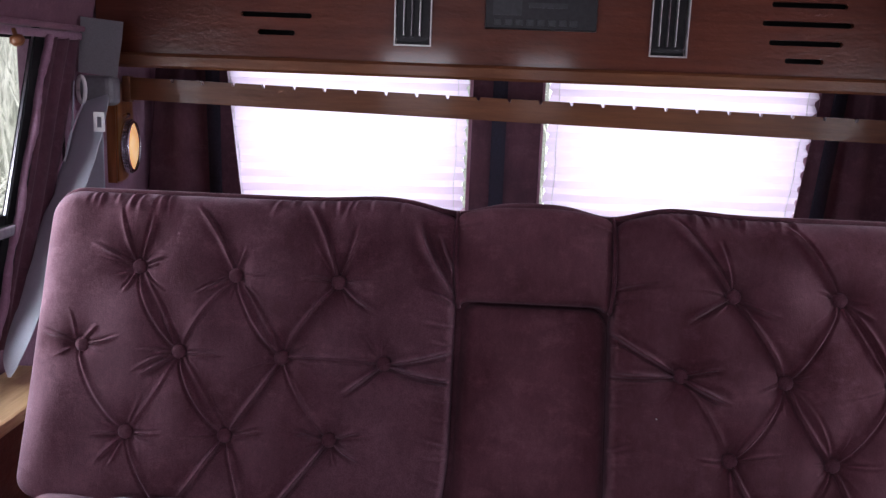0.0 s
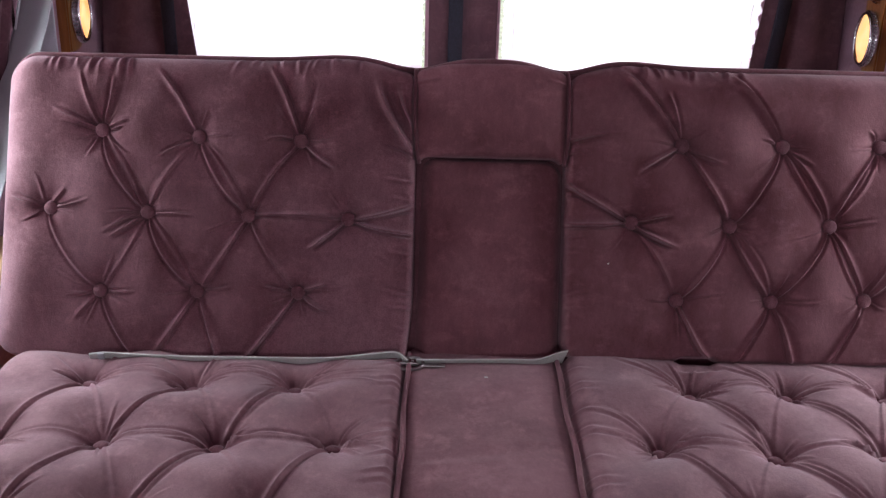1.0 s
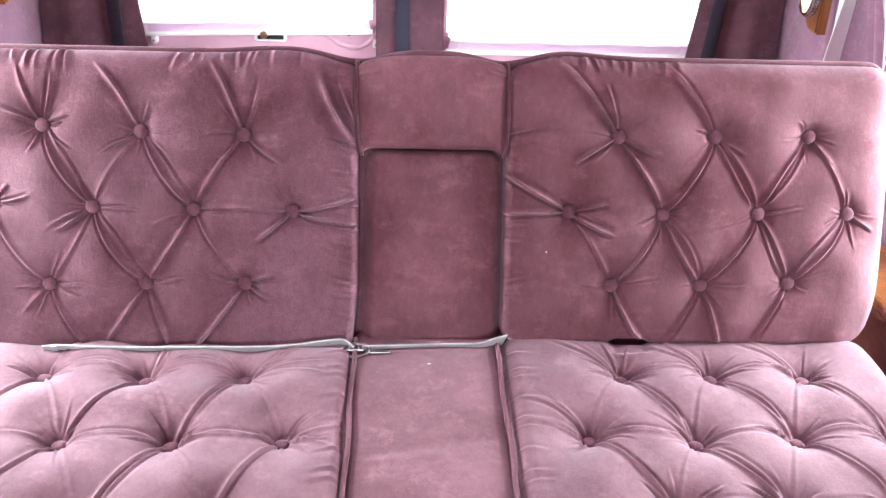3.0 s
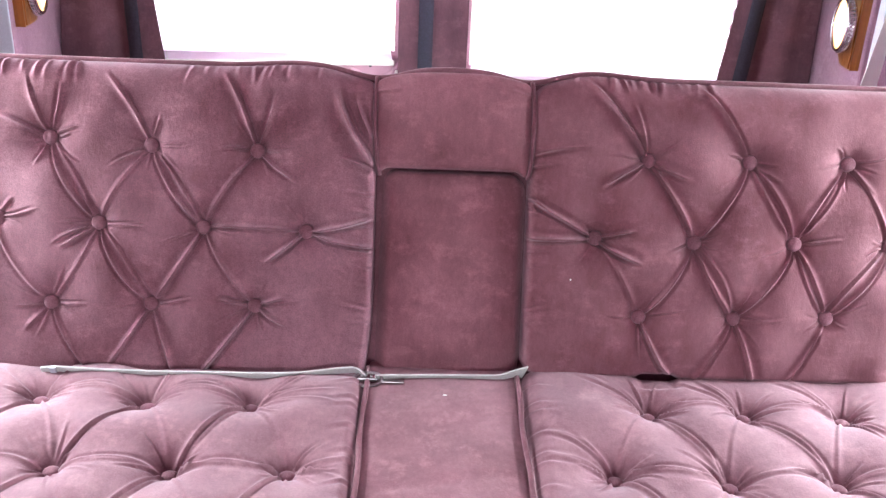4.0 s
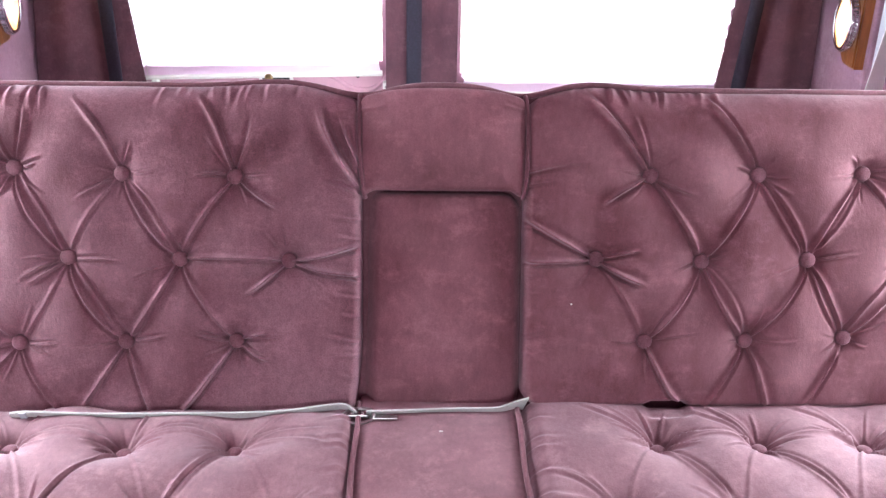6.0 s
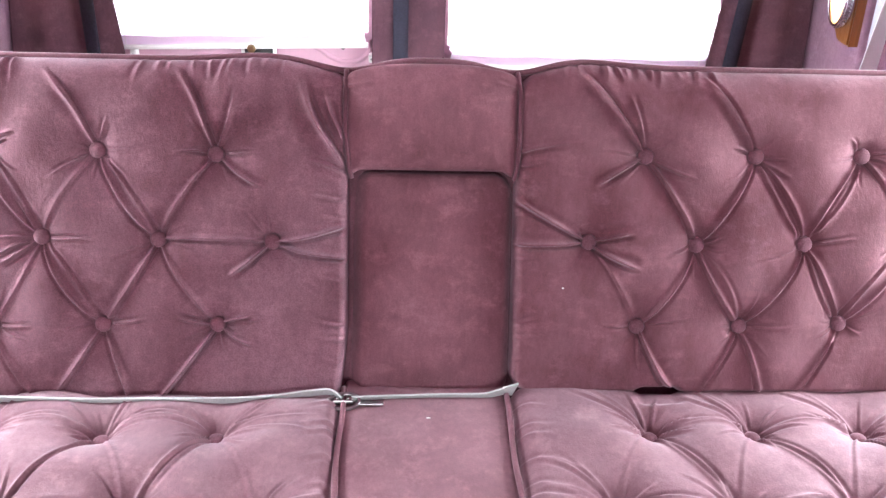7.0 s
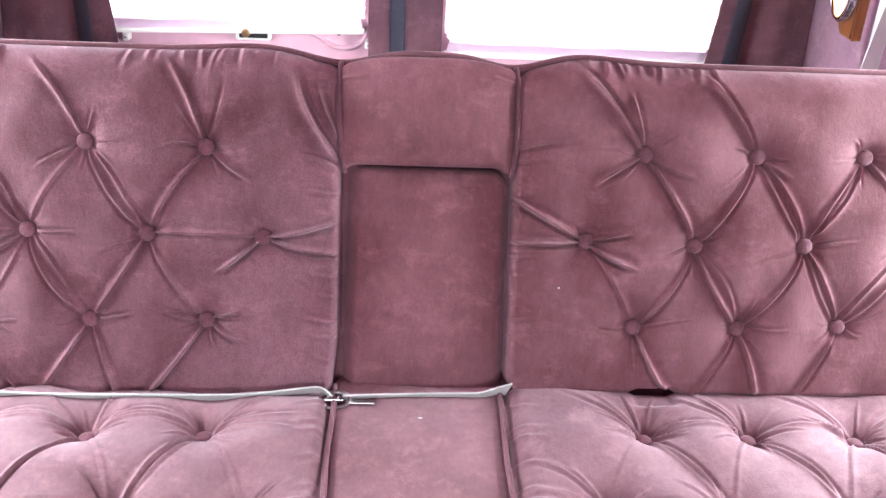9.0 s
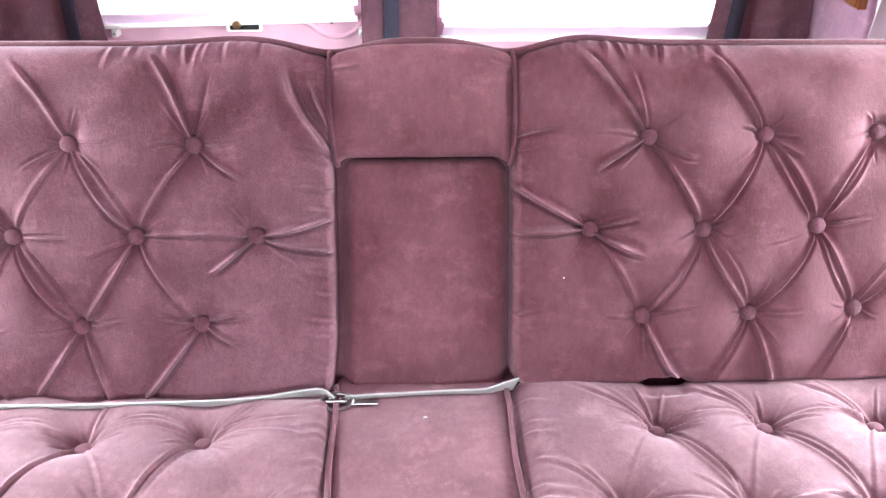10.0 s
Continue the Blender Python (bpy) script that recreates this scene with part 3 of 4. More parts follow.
# ---- shoulder belts on the side walls ----
def shoulder_belt(s):
    belt = thing("shoulder_belt", (s * 0.95, 0.6, 0.46), "grey shoulder seat belt hanging on the side wall", "seat belt", "pair of shoulder belts")

    def web(points, w0, w1, side, name="webbing", mat=WEBBING):
        path = smooth_path([(s * a, b, c) for a, b, c in points], 8)
        part(name, sweep(path, lambda f: flat(w0(f) if callable(w0) else w0 + (w1 - w0) * f, 0.002), Vector((s * side[0], side[1], side[2]))), mat, belt, smooth=False)

    into = (-0.95, -0.30, 0.1)
    # upper run of the same webbing, its shade given by a darker material
    web([(0.945, 0.735, 1.125), (0.943, 0.722, 1.085), (0.943, 0.708, 1.045), (0.942, 0.695, 1.005)], 0.090, 0.082, (-0.9, 0.42, 0), "upper_webbing", SHADED_WEB)
    part("guide", box((min(s * 0.902, s * 0.980), 0.672, 0.938), (max(s * 0.902, s * 0.980), 0.730, 1.003), 0.014, 3), GREY_PLASTIC, belt, "grey plastic belt guide")
    ring = [Vector((s * (0.966 + 0.010 * math.cos(a)), 0.664 + 0.004 * math.cos(a), 0.972 + 0.028 * math.sin(a))) for a in [2 * math.pi * k / 24 for k in range(25)]]
    part("cap", sweep(ring, circle(0.0048, 8), (0, 1, 0)), WHITE_PLASTIC, belt, "white oval ring", True)
    if s < 0:
        web([(0.935, 0.670, 0.955), (0.932, 0.650, 0.936), (0.932, 0.611, 0.887), (0.932, 0.564, 0.830), (0.932, 0.491, 0.756), (0.932, 0.416, 0.676), (0.932, 0.352, 0.598), (0.932, 0.290, 0.535), (0.932, 0.251, 0.491), (0.932, 0.238, 0.462)],
            lambda f: 0.054 + 0.030 * math.sin(math.pi * min(1, f / 0.72)) if f < 0.72 else 0.054 * (1 - ((f - 0.72) / 0.28) ** 2) + 0.006, 0, into)
        part("anchor_strap", box((-0.988, 0.706, 0.60), (-0.940, 0.711, 0.945), 0.002), WEBBING, belt, "grey upright webbing")
    else:
        web([(0.950, 0.690, 0.950), (0.952, 0.698, 0.897), (0.952, 0.715, 0.809), (0.952, 0.740, 0.670), (0.952, 0.748, 0.52)], 0.010, 0.062, into, "webbing", LIT_WEB)
        web([(0.952, 0.660, 1.06), (0.952, 0.566, 0.889), (0.952, 0.506, 0.761), (0.952, 0.45, 0.56)], 0.007, 0.007, (-0.6, 0.8, 0), "anchor_strap", LIT_WEB)
        part("lower_webbing", box((0.958, 0.742, 0.50), (0.962, 0.775, 0.93), 0.001), WEBBING, belt, "grey upright webbing")
    tongue = part("tongue", sheet(1, 0.588, 0.592, (min(s * 0.886, s * 0.909), max(s * 0.886, s * 0.909)), (0.888, 0.929), [(min(s * 0.892, s * 0.903), max(s * 0.892, s * 0.903), 0.897, 0.919)]), WHITE_PLASTIC, belt, "pale slotted tongue")
    for top in ((0.972, 0.640, 0.990), (0.962, 0.664, 0.945)):
        pts = smooth_path([(s * top[0], top[1], top[2]), (s * 0.962, 0.600, 0.890), (s * 0.962, 0.560, 0.825)], 8)
        part("cord", sweep(pts, circle(0.0022, 6), (1, 0, 0)), WEBBING, belt)
    return belt


for s in (-1, 1):
    LAY[0] = Matrix.Translation((0, 0.06 if s < 0 else 0.0, 0)) @ side_lay(s)
    shoulder_belt(s)


# ---- side window curtains, gathered at the rear end of each side window ----
def side_curtain(s):
    cu = thing("curtain", (s * 0.97, 0.5, 0.5), "gathered mauve side curtain tied beside the side window", "curtain", "side curtains")
    b = bmesh.new()
    rows = []
    for j in range(25):
        z = 0.50 + 0.58 * j / 24
        y0 = (0.268 if s < 0 else 0.385) + 0.466 * (z - 0.5)
        rows.append([b.verts.new((s * (0.972 + 0.006 * math.sin(i * 0.72 + 0.3 * math.sin(j * 0.4))), y0 + (0.0062 if s < 0 else 0.0045) * i, z)) for i in range(25)])
    for j in range(24):
        for i in range(24):
            b.faces.new([rows[j][i], rows[j][i + 1], rows[j + 1][i + 1], rows[j + 1][i]])
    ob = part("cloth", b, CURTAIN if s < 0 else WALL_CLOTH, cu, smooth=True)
    md = ob.modifiers.new("thickness", "SOLIDIFY")
    md.thickness = 0.004
    pts = [Vector((s * (0.962 + 0.003 * math.sin(40 * z)), (0.271 if s < 0 else 0.388) + 0.466 * (z - 0.5), z)) for z in [0.5 + 0.0116 * k for k in range(51)]]
    part("edge_roll", sweep(pts, lambda f: circle(0.0085 + 0.0006 * math.sin(57 * f) + 0.0006 * math.sin(131 * f), 10), (1, 0, 0)), WALL_CLOTH, cu, "mauve rolled edge", True)
    track = thing("curtain_track", (s * 0.97, -0.2, 1.085), "mauve track with a round end knob above side window", "curtain track")
    part("track", box((min(s * 0.955, s * 0.99), -1.0, 1.094), (max(s * 0.955, s * 0.99), 0.70, 1.106), 0.004), CEILING, track)
    part("lower_track", box((min(s * 0.962, s * 0.99), -1.0, 1.076), (max(s * 0.962, s * 0.99), 0.70, 1.092), 0.004), WALL_CLOTH, track)
    part("knob", lathe([(0.004, 0), (0.004, 0.012), (0.012, 0.016), (0.014, 0.024), (0.009, 0.031)], (s * 0.952, 0.385, 1.086), (-s * 0.4, -0.2, -1), 16), OAK, track, "brown round knob", True)


for s in (-1, 1):
    LAY[0] = Matrix.Translation((0, 0.032 if s < 0 else 0.0, 0)) @ side_lay(s)
    side_curtain(s)
LAY[0] = Matrix()


# ---- cove between wall and ceiling ----
for s in (-1, 1):
    pts = [(s * 1.03, 1.125), (s * 1.015, 1.20), (s * 0.97, 1.275), (s * 0.90, 1.345), (s * 0.79, 1.395), (s * 0.73, 1.41), (s * 1.03, 1.41)]
    b = bmesh.new()
    a = [b.verts.new((px, -3.44, pz)) for px, pz in pts]
    c = [b.verts.new((px, FACE - 0.01, pz)) for px, pz in pts]
    b.faces.new(a)
    b.faces.new(c)
    for i in range(len(pts)):
        b.faces.new([a[i], a[(i + 1) % len(pts)], c[(i + 1) % len(pts)], c[i]])
    tagged(part("trim", b, CEILING), "rounded mauve headliner cove above the side wall", "trim", kind="structure")


# ---- wooden side ledges beside the sofa ----
def side_ledge(s):
    led = thing("side_cabinet", (s * 0.89, -0.1, 0), "low wooden side cabinet with pale ledge beside sofa", "cabinet", "side cabinets")
    top = 0.435 if s < 0 else 0.37
    part("body", box((min(s * 0.895, s * 1.022), -0.62, 0.0), (max(s * 0.895, s * 1.022), 0.40, top - 0.025), 0.004), CHERRY, led)
    part("ledge", box((min(s * 0.882, s * 1.022), -0.64, top - 0.025), (max(s * 0.882, s * 1.022), 0.42, top), 0.007), PINE if s < 0 else OAK_UP, led, "pale wood ledge" if s < 0 else "brown wood ledge")


side_ledge(-1)
side_ledge(1)

# ---- sofa ----
TILT = radians(17)
UP, OUT = Vector((0, math.sin(TILT), math.cos(TILT))), Vector((0, -math.cos(TILT), math.sin(TILT)))
ORIGIN = Vector((0, 0, 0.62))


def bp(u, v, n):
    return Vector((u, 0, 0)) + ORIGIN + UP * v + OUT * n


def sp(u, v, n):
    """Seat: v runs from the back towards the front, n up."""
    return Vector((u, -v, 0.405 - 0.09 * (v - 0.1) + n))


def smoothstep(q):
    q = np.clip(q, 0, 1)
    return q * q * (3 - 2 * q)


def fold(U, V, p, q, amp, bend=0.0, mid=0.6, width=0.0046, side=1, start=0.08, stop=0.12):
    """A pleat from p to q: a soft ridge with a sharp crease beside it; start and stop: how slowly its ends fade."""
    p, q = np.array(p, float), np.array(q, float)
    d = q - p
    length = np.hypot(*d)
    d = d / length
    near = (np.abs(U - (p[0] + q[0]) / 2) < length / 2 + abs(bend) + 0.03) & (np.abs(V - (p[1] + q[1]) / 2) < length / 2 + abs(bend) + 0.03)
    out = np.zeros_like(U)
    u, v = U[near], V[near]
    s = ((u - p[0]) * d[0] + (v - p[1]) * d[1]) / length
    w = (u - p[0]) * -d[1] + (v - p[1]) * d[0]
    c = np.clip(s, 0, 1)
    off = w - bend * 2.6 * c * (1 - c) - 0.0006 * np.sin(c * 5 + 300 * amp)
    ends = smoothstep(s / start) * smoothstep((1 - s) / stop)
    along = ends * (mid + (1 - mid) * (np.abs(2 * c - 1)) ** 1.5)
    width = width * (0.75 + 0.5 * c)
    crest = np.exp(-(np.abs(off) / width) ** 1.4)
    crease = np.exp(-((off + side * 2.0 * width) / (1.1 * width)) ** 2) * 0.49
    slack = np.exp(-((off - side * 3.4 * width) / (2.6 * width)) ** 2) * 0.16
    out[near] = amp * along * (0.62 * crest - crease - slack)
    return out


def tufts(U, V, buttons, depth, reach, seed, wrinkles=7, gain=1.25):
    h = np.zeros_like(U)
    rnd = random.Random(seed)
    for bu, bv in buttons:
        r = np.hypot(U - bu, V - bv)
        h -= depth * np.exp(-((r / reach) ** 1.1)) + 0.006 * np.exp(-((r / 0.016) ** 2))
        turn = rnd.uniform(0, 6.28)
        for k in range(wrinkles):
            a, far = turn + 6.28 * (k + rnd.uniform(-0.35, 0.35)) / wrinkles, rnd.uniform(0.035, 0.085)
            a = math.atan2(0.62 * math.sin(a), math.cos(a))
            e = (bu + far * math.cos(a), bv + far * math.sin(a))
            s0 = (bu + 0.012 * math.cos(a), bv + 0.012 * math.sin(a))
            h += fold(U, V, s0, e, gain * rnd.choice((0.0018, 0.0032, 0.0062)) * rnd.uniform(0.8, 1.1) * (1 + 0.8 * abs(math.cos(a)) ** 6), rnd.uniform(-0.006, 0.006), 0.85, 0.0017, rnd.choice((-1, 1)), 0.1, 0.8)
    return h


def lumps(U, V, seed, amp, size):
    rnd = random.Random(seed)
    h = np.zeros_like(U)
    for _ in range(14):
        a, k = rnd.uniform(0, 6.28), rnd.uniform(0.6, 1.6) * 6.28 / size
        h += np.sin(k * (U * math.cos(a) + V * math.sin(a)) + rnd.uniform(0, 6.28))
    return amp * h / 3.7


def cushion(name, u0, u1, v0, v1, corner, edge, depth, place, relief, parent, mat=VELVET, step=0.0026, edge_low=None, edge_top=None, edge_u0=None, edge_u1=None, corner_u0=None, corner_u1=None, flare=0.0, tuck=0.0, top=None, low=None, label=""):
    """A padded block: a rounded front face with relief, and sides running back."""
    nu, nv = int((u1 - u0) / step), int((v1 - v0) / step)
    ease = lambda x: 0.8 * x + 0.2 * (0.5 - 0.5 * np.cos(np.pi * x))
    U, V = np.meshgrid(u0 + (u1 - u0) * ease(np.linspace(0, 1, nu)), v0 + (v1 - v0) * ease(np.linspace(0, 1, nv)))
    # round the corners, each end with its own radius
    bend = np.where(U < (u0 + u1) / 2, corner_u0 or corner, corner_u1 or corner)
    cx = np.clip(U, u0 + bend, u1 - bend)
    cy = np.clip(V, v0 + bend, v1 - bend)
    wx, wy = U - cx, V - cy
    r = np.hypot(wx, wy)
    both = (wx != 0) & (wy != 0)
    k = np.where(both, np.maximum(np.abs(wx), np.abs(wy)) / np.maximum(r, 1e-9), 1.0)
    U, V = cx + wx * k, cy + wy * k
    su = np.where(wx < 0, edge / (edge_u0 or edge), edge / (edge_u1 or edge))
    sv = np.where(wy < 0, edge / (edge_low or edge), edge / (edge_top or edge))
    share = np.abs(wx) / np.maximum(np.abs(wx) + np.abs(wy), 1e-9)
    sides_d = np.minimum((U - u0) * edge / (edge_u0 or edge), (u1 - U) * edge / (edge_u1 or edge))
    ends_d = np.minimum((V - v0) * edge / (edge_low or edge), (v1 - V) * edge / (edge_top or edge))
    d = np.minimum(sides_d, ends_d)
    d = np.where(both, np.minimum(d, (bend - np.hypot(U - cx, V - cy)) * (share * su + (1 - share) * sv)), d)
    d = np.clip(d, 0, None)
    e = np.clip(d / edge, 0, 1)
    rim = edge * (np.sqrt(np.clip(1 - (1 - e) ** 2, 0, 1)) - 1)
    N = rim + relief(U, V, d)
    # outline that dips or swells
    t = (V - v0) / (v1 - v0)
    if top:
        V = V + top(U) * smoothstep((t - 0.75) / 0.25)
    if tuck:
        U = U - tuck * smoothstep((0.30 - t) / 0.30) ** 2 * smoothstep((U - u1 + 0.16) / 0.16)
    if flare:
        U = U - flare * (1 - t) * smoothstep((u0 + 0.16 - U) / 0.16)
    if low:
        V = V + low(U) * smoothstep((0.06 - t) / 0.06)
    pts = [np.stack([U, V, N], -1).reshape(-1, 3)]
    idx = np.arange(nu * nv).reshape(nv, nu)
    faces = np.stack([idx[:-1, :-1], idx[:-1, 1:], idx[1:, 1:], idx[1:, :-1]], -1).reshape(-1, 4)
    ring = np.concatenate([idx[0, :-1], idx[:-1, -1], idx[-1, :0:-1], idx[:0:-1, 0]])
    skirt = pts[0][ring].copy()
    skirt[:, 2] = -depth
    base = nu * nv
    n = len(ring)
    a = np.arange(n)
    b = (a + 1) % n
    sides = np.stack([ring[a], base + a, base + b, ring[b]], -1)
    allp = np.concatenate([pts[0], skirt])
    o, ex, ey, ez = (np.array(w) for w in (place(0, 0, 0), place(1, 0, 0) - place(0, 0, 0), place(0, 1, 0) - place(0, 0, 0), place(0, 0, 1) - place(0, 0, 0)))
    world_pts = o + allp[:, :1] * ex + allp[:, 1:2] * ey + allp[:, 2:] * ez
    if np.dot(np.cross(ex, ey), ez) < 0:
        faces, sides = faces[:, ::-1], sides[:, ::-1]
    me = bpy.data.meshes.new(name)
    me.from_pydata(world_pts.tolist(), [], faces.tolist() + sides.tolist() + [(base + a)[::-1].tolist()])
    me.update()
    me.materials.append(mat)
    return part(name, me, mat, parent, label, True)


sofa = thing("sofa", (0, -0.15, 0), "mauve velvet van bench sofa with deep button tufting", "sofa")

BTN = bmesh.new()
prof = [(0.0112, -0.005), (0.0118, 0.000), (0.0110, 0.0030), (0.0084, 0.0050), (0.0046, 0.0060), (0.0008, 0.0063)]
rings = [[BTN.verts.new((r * math.cos(2 * math.pi * k / 14), r * math.sin(2 * math.pi * k / 14), h)) for k in range(14)] for r, h in prof]
for ra, rb in zip(rings, rings[1:]):
    for k in range(14):
        BTN.faces.new([ra[k], ra[(k + 1) % 14], rb[(k + 1) % 14], rb[k]])
BTN.faces.new(rings[-1])
BTN_MESH = bpy.data.meshes.new("button")
BTN.to_mesh(BTN_MESH)
BTN.free()
BTN_MESH.materials.append(VELVET)
BTN_MESH.polygons.foreach_set("use_smooth", [True] * len(BTN_MESH.polygons))


def buttons_on(parent, places, frame_of, relief, sunk):
    """Buttons pressed into a cushion: sunk below the mean height of the cloth round each."""
    ring = np.linspace(0, 2 * np.pi, 24, endpoint=False)
    for u, v in places:
        ob = part("button", BTN_MESH, VELVET, parent)
        ez = (frame_of(0, 0, 1) - frame_of(0, 0, 0)).normalized()
        turn = Vector((0, 0, 1)).rotation_difference(ez).to_matrix().to_4x4()
        deep = float(np.mean(relief(u + 0.0125 * np.cos(ring), v + 0.0125 * np.sin(ring), np.ones(24)))) - sunk
        ob.matrix_basis = Matrix.Translation(frame_of(u, v, deep)) @ turn


def crown(U, V, u0, u1, v0, v1, amp):
    a, b = (2 * U - u0 - u1) / (u1 - u0), (2 * V - v0 - v1) / (v1 - v0)
    return amp * np.clip(1 - np.abs(a) ** 3.5, 0, 1) * np.clip(1 - np.abs(b) ** 3.5, 0, 1)


def gathers(U, V, lo, hi, edge_v, seed, count, amp=0.0035, longest=0.05):
    """Short puckers that run down from the top seam."""
    rnd = random.Random(seed)
    h = np.zeros_like(U)
    for k in range(count):
        u = lo + (hi - lo) * (k + rnd.uniform(0.2, 0.8)) / count
        lean = rnd.uniform(-0.014, 0.010)
        h += fold(U, V, (u, edge_v + 0.01), (u + lean, edge_v - rnd.uniform(0.4 * longest, longest)), amp * rnd.uniform(0.6, 1.3), 0.0, 0.7, 0.0034, 1, 0.05, 0.8)
    return h


# left half of the backrest
LB = {"a1": (-0.605, 0.126), "a2": (-0.453, 0.119), "a3": (-0.295, 0.116), "b0": (-0.684, 0.003), "b1": (-0.532, 0.0), "b2": (-0.375, -0.002),
      "b3": (-0.220, -0.004), "c1": (-0.605, -0.124), "c2": (-0.454, -0.122), "c3": (-0.296, -0.121)}
RB = {"d1": (0.300, 0.122), "d2": (0.457, 0.124), "d3": (0.610, 0.127), "e1": (0.224, 0.0), "e2": (0.378, -0.002), "e3": (0.534, 0.001),
      "e4": (0.685, 0.002), "f1": (0.298, -0.120), "f2": (0.447, -0.119), "f3": (0.593, -0.114)}


def folds(U, V, table, spots):
    """Rows of: from, to (a button or an offset from the first), depth in mm, bend in mm, side."""
    h = np.zeros_like(U)
    for a, b, amp, bend, side in table:
        p = spots[a]
        q = spots[b] if isinstance(b, str) else (p[0] + b[0], p[1] + b[1])
        free = not isinstance(b, str)
        down = free and b[1] < -0.075
        level = abs(q[0] - p[0]) / math.hypot(q[0] - p[0], q[1] - p[1])
        amp = amp * (1 + 0.9 * level ** 6)
        if down:
            q = (p[0] + 1.22 * b[0], p[1] + 1.22 * b[1])
        h += fold(U, V, p, q, amp / (700 if free else 900), (1.0 if free else 1.7) * bend / 1000, 0.8 if free else 0.55, 0.0022, side, 0.07, 0.15 if down else 0.12 if free and abs(q[0]) < 0.15 else 0.4 if free else 0.12)
    return h


LEFT_FOLDS = [
    ("a1", "b1", 7, -10, 1), ("a2", "b2", 7, -8, 1), ("a3", "b2", 4.5, -4, -1), ("a2", "b1", 3, -5, -1), ("b1", "c2", 7, -10, 1), ("b2", "c2", 6.5, 4, -1),
    ("b2", "c3", 4, -4, 1), ("a1", "b1", 4, 7, -1), ("b1", "c2", 4, 6, -1), ("a2", "b2", 4, 6, -1), ("b1", "c1", 3, 6, -1), ("b0", "c1", 5, -8, 1), ("b2", "b3", 3.6, 4, 1),
    ("a1", (-0.035, 0.10), 3.5, 6, 1), ("a1", (0.022, 0.09), 3.5, -6, -1), ("a1", (-0.075, 0.035), 3.5, 0, 1), ("a1", (0.05, 0.018), 2.5, 5, 1),
    ("a2", (-0.075, 0.115), 5, -10, 1), ("a3", (-0.055, 0.122), 4.5, -8, 1), ("a3", (0.03, 0.09), 2.5, -6, -1), ("a3", (0.065, -0.045), 4, -4, 1),
    ("b3", (0.104, 0.024), 4.5, -5, 1), ("b3", (0.104, -0.022), 4, -6, 1), ("b3", (-0.065, -0.05), 5.5, 4, -1), ("b0", (-0.06, 0.02), 3, 0, 1), ("b0", (0.03, 0.035), 3, 0, 1),
    ("b1", (-0.06, -0.04), 4, 4, -1), ("c1", (0.045, -0.085), 5, -5, 1), ("c2", (0.028, -0.09), 5, 5, 1), ("c2", (-0.055, -0.08), 4.5, 5, -1),
    ("c3", (-0.07, -0.09), 5.5, 4, -1), ("c1", (-0.04, -0.05), 2.5, 0, -1), ("c3", (0.05, 0.015), 3.5, 3, 1), ("c3", (0.055, -0.03), 3.5, -4, 1), ("c3", (-0.06, 0.012), 3, 3, 1),
]
RIGHT_FOLDS = [
    ("d1", "e2", 7.5, 4, 1), ("d2", "e2", 6.5, 6, -1), ("d2", "e3", 6, 9, 1), ("d3", "e3", 6, -7, -1), ("d3", "e3", 3, 7, 1), ("d3", "e4", 5, 5, 1),
    ("e1", "f1", 2.5, 5, 1), ("e2", "f1", 6.5, 8, -1), ("e2", "f2", 7.5, -6, 1), ("e3", "f2", 6.5, 8, -1), ("e3", "f3", 7.5, 4, 1), ("e4", "f3", 6, 8, -1),
    ("e2", "f2", 3, 9, -1), ("e4", "f3", 5, -8, 1), ("d2", "e3", 4, -6, -1), ("e3", "f3", 4, -8, 1), ("d1", (-0.105, 0.118), 5.5, -9, 1), ("d1", (-0.030, 0.085), 3.2, -4, 1),
    ("d1", (-0.075, -0.042), 4.5, 0, -1), ("d1", (0.07, -0.03), 3, -3, 1), ("d2", (-0.088, 0.12), 6.5, -6, 1), ("d2", (0.05, -0.03), 3, 0, 1),
    ("e1", (-0.112, 0.066), 4.6, 5, -1), ("e1", (-0.112, -0.002), 3.6, 4, -1), ("e1", (0.075, -0.038), 6, -6, 1), ("e1", (0.065, 0.014), 3.5, 4, 1), ("e4", (0.05, -0.03), 4, 0, 1),
    ("f1", (0.048, -0.088), 6, -5, 1), ("f2", (-0.055, -0.09), 5.5, 5, -1), ("f2", (0.028, -0.088), 5, 7, 1), ("f3", (-0.05, -0.085), 6, 4, -1), ("d3", (0.045, -0.05), 3, 0, 1),
]
BACK_LO, BACK_HI = -0.222, 0.243


def dip_left(U):
    return -0.014 * np.exp(-((U + 0.118) / 0.055) ** 2) + 0.006 * np.exp(-((U + 0.235) / 0.07) ** 2)


def dip_right(U):
    return -0.014 * np.exp(-((U - 0.116) / 0.055) ** 2) + 0.007 * np.exp(-((U - 0.21) / 0.07) ** 2)


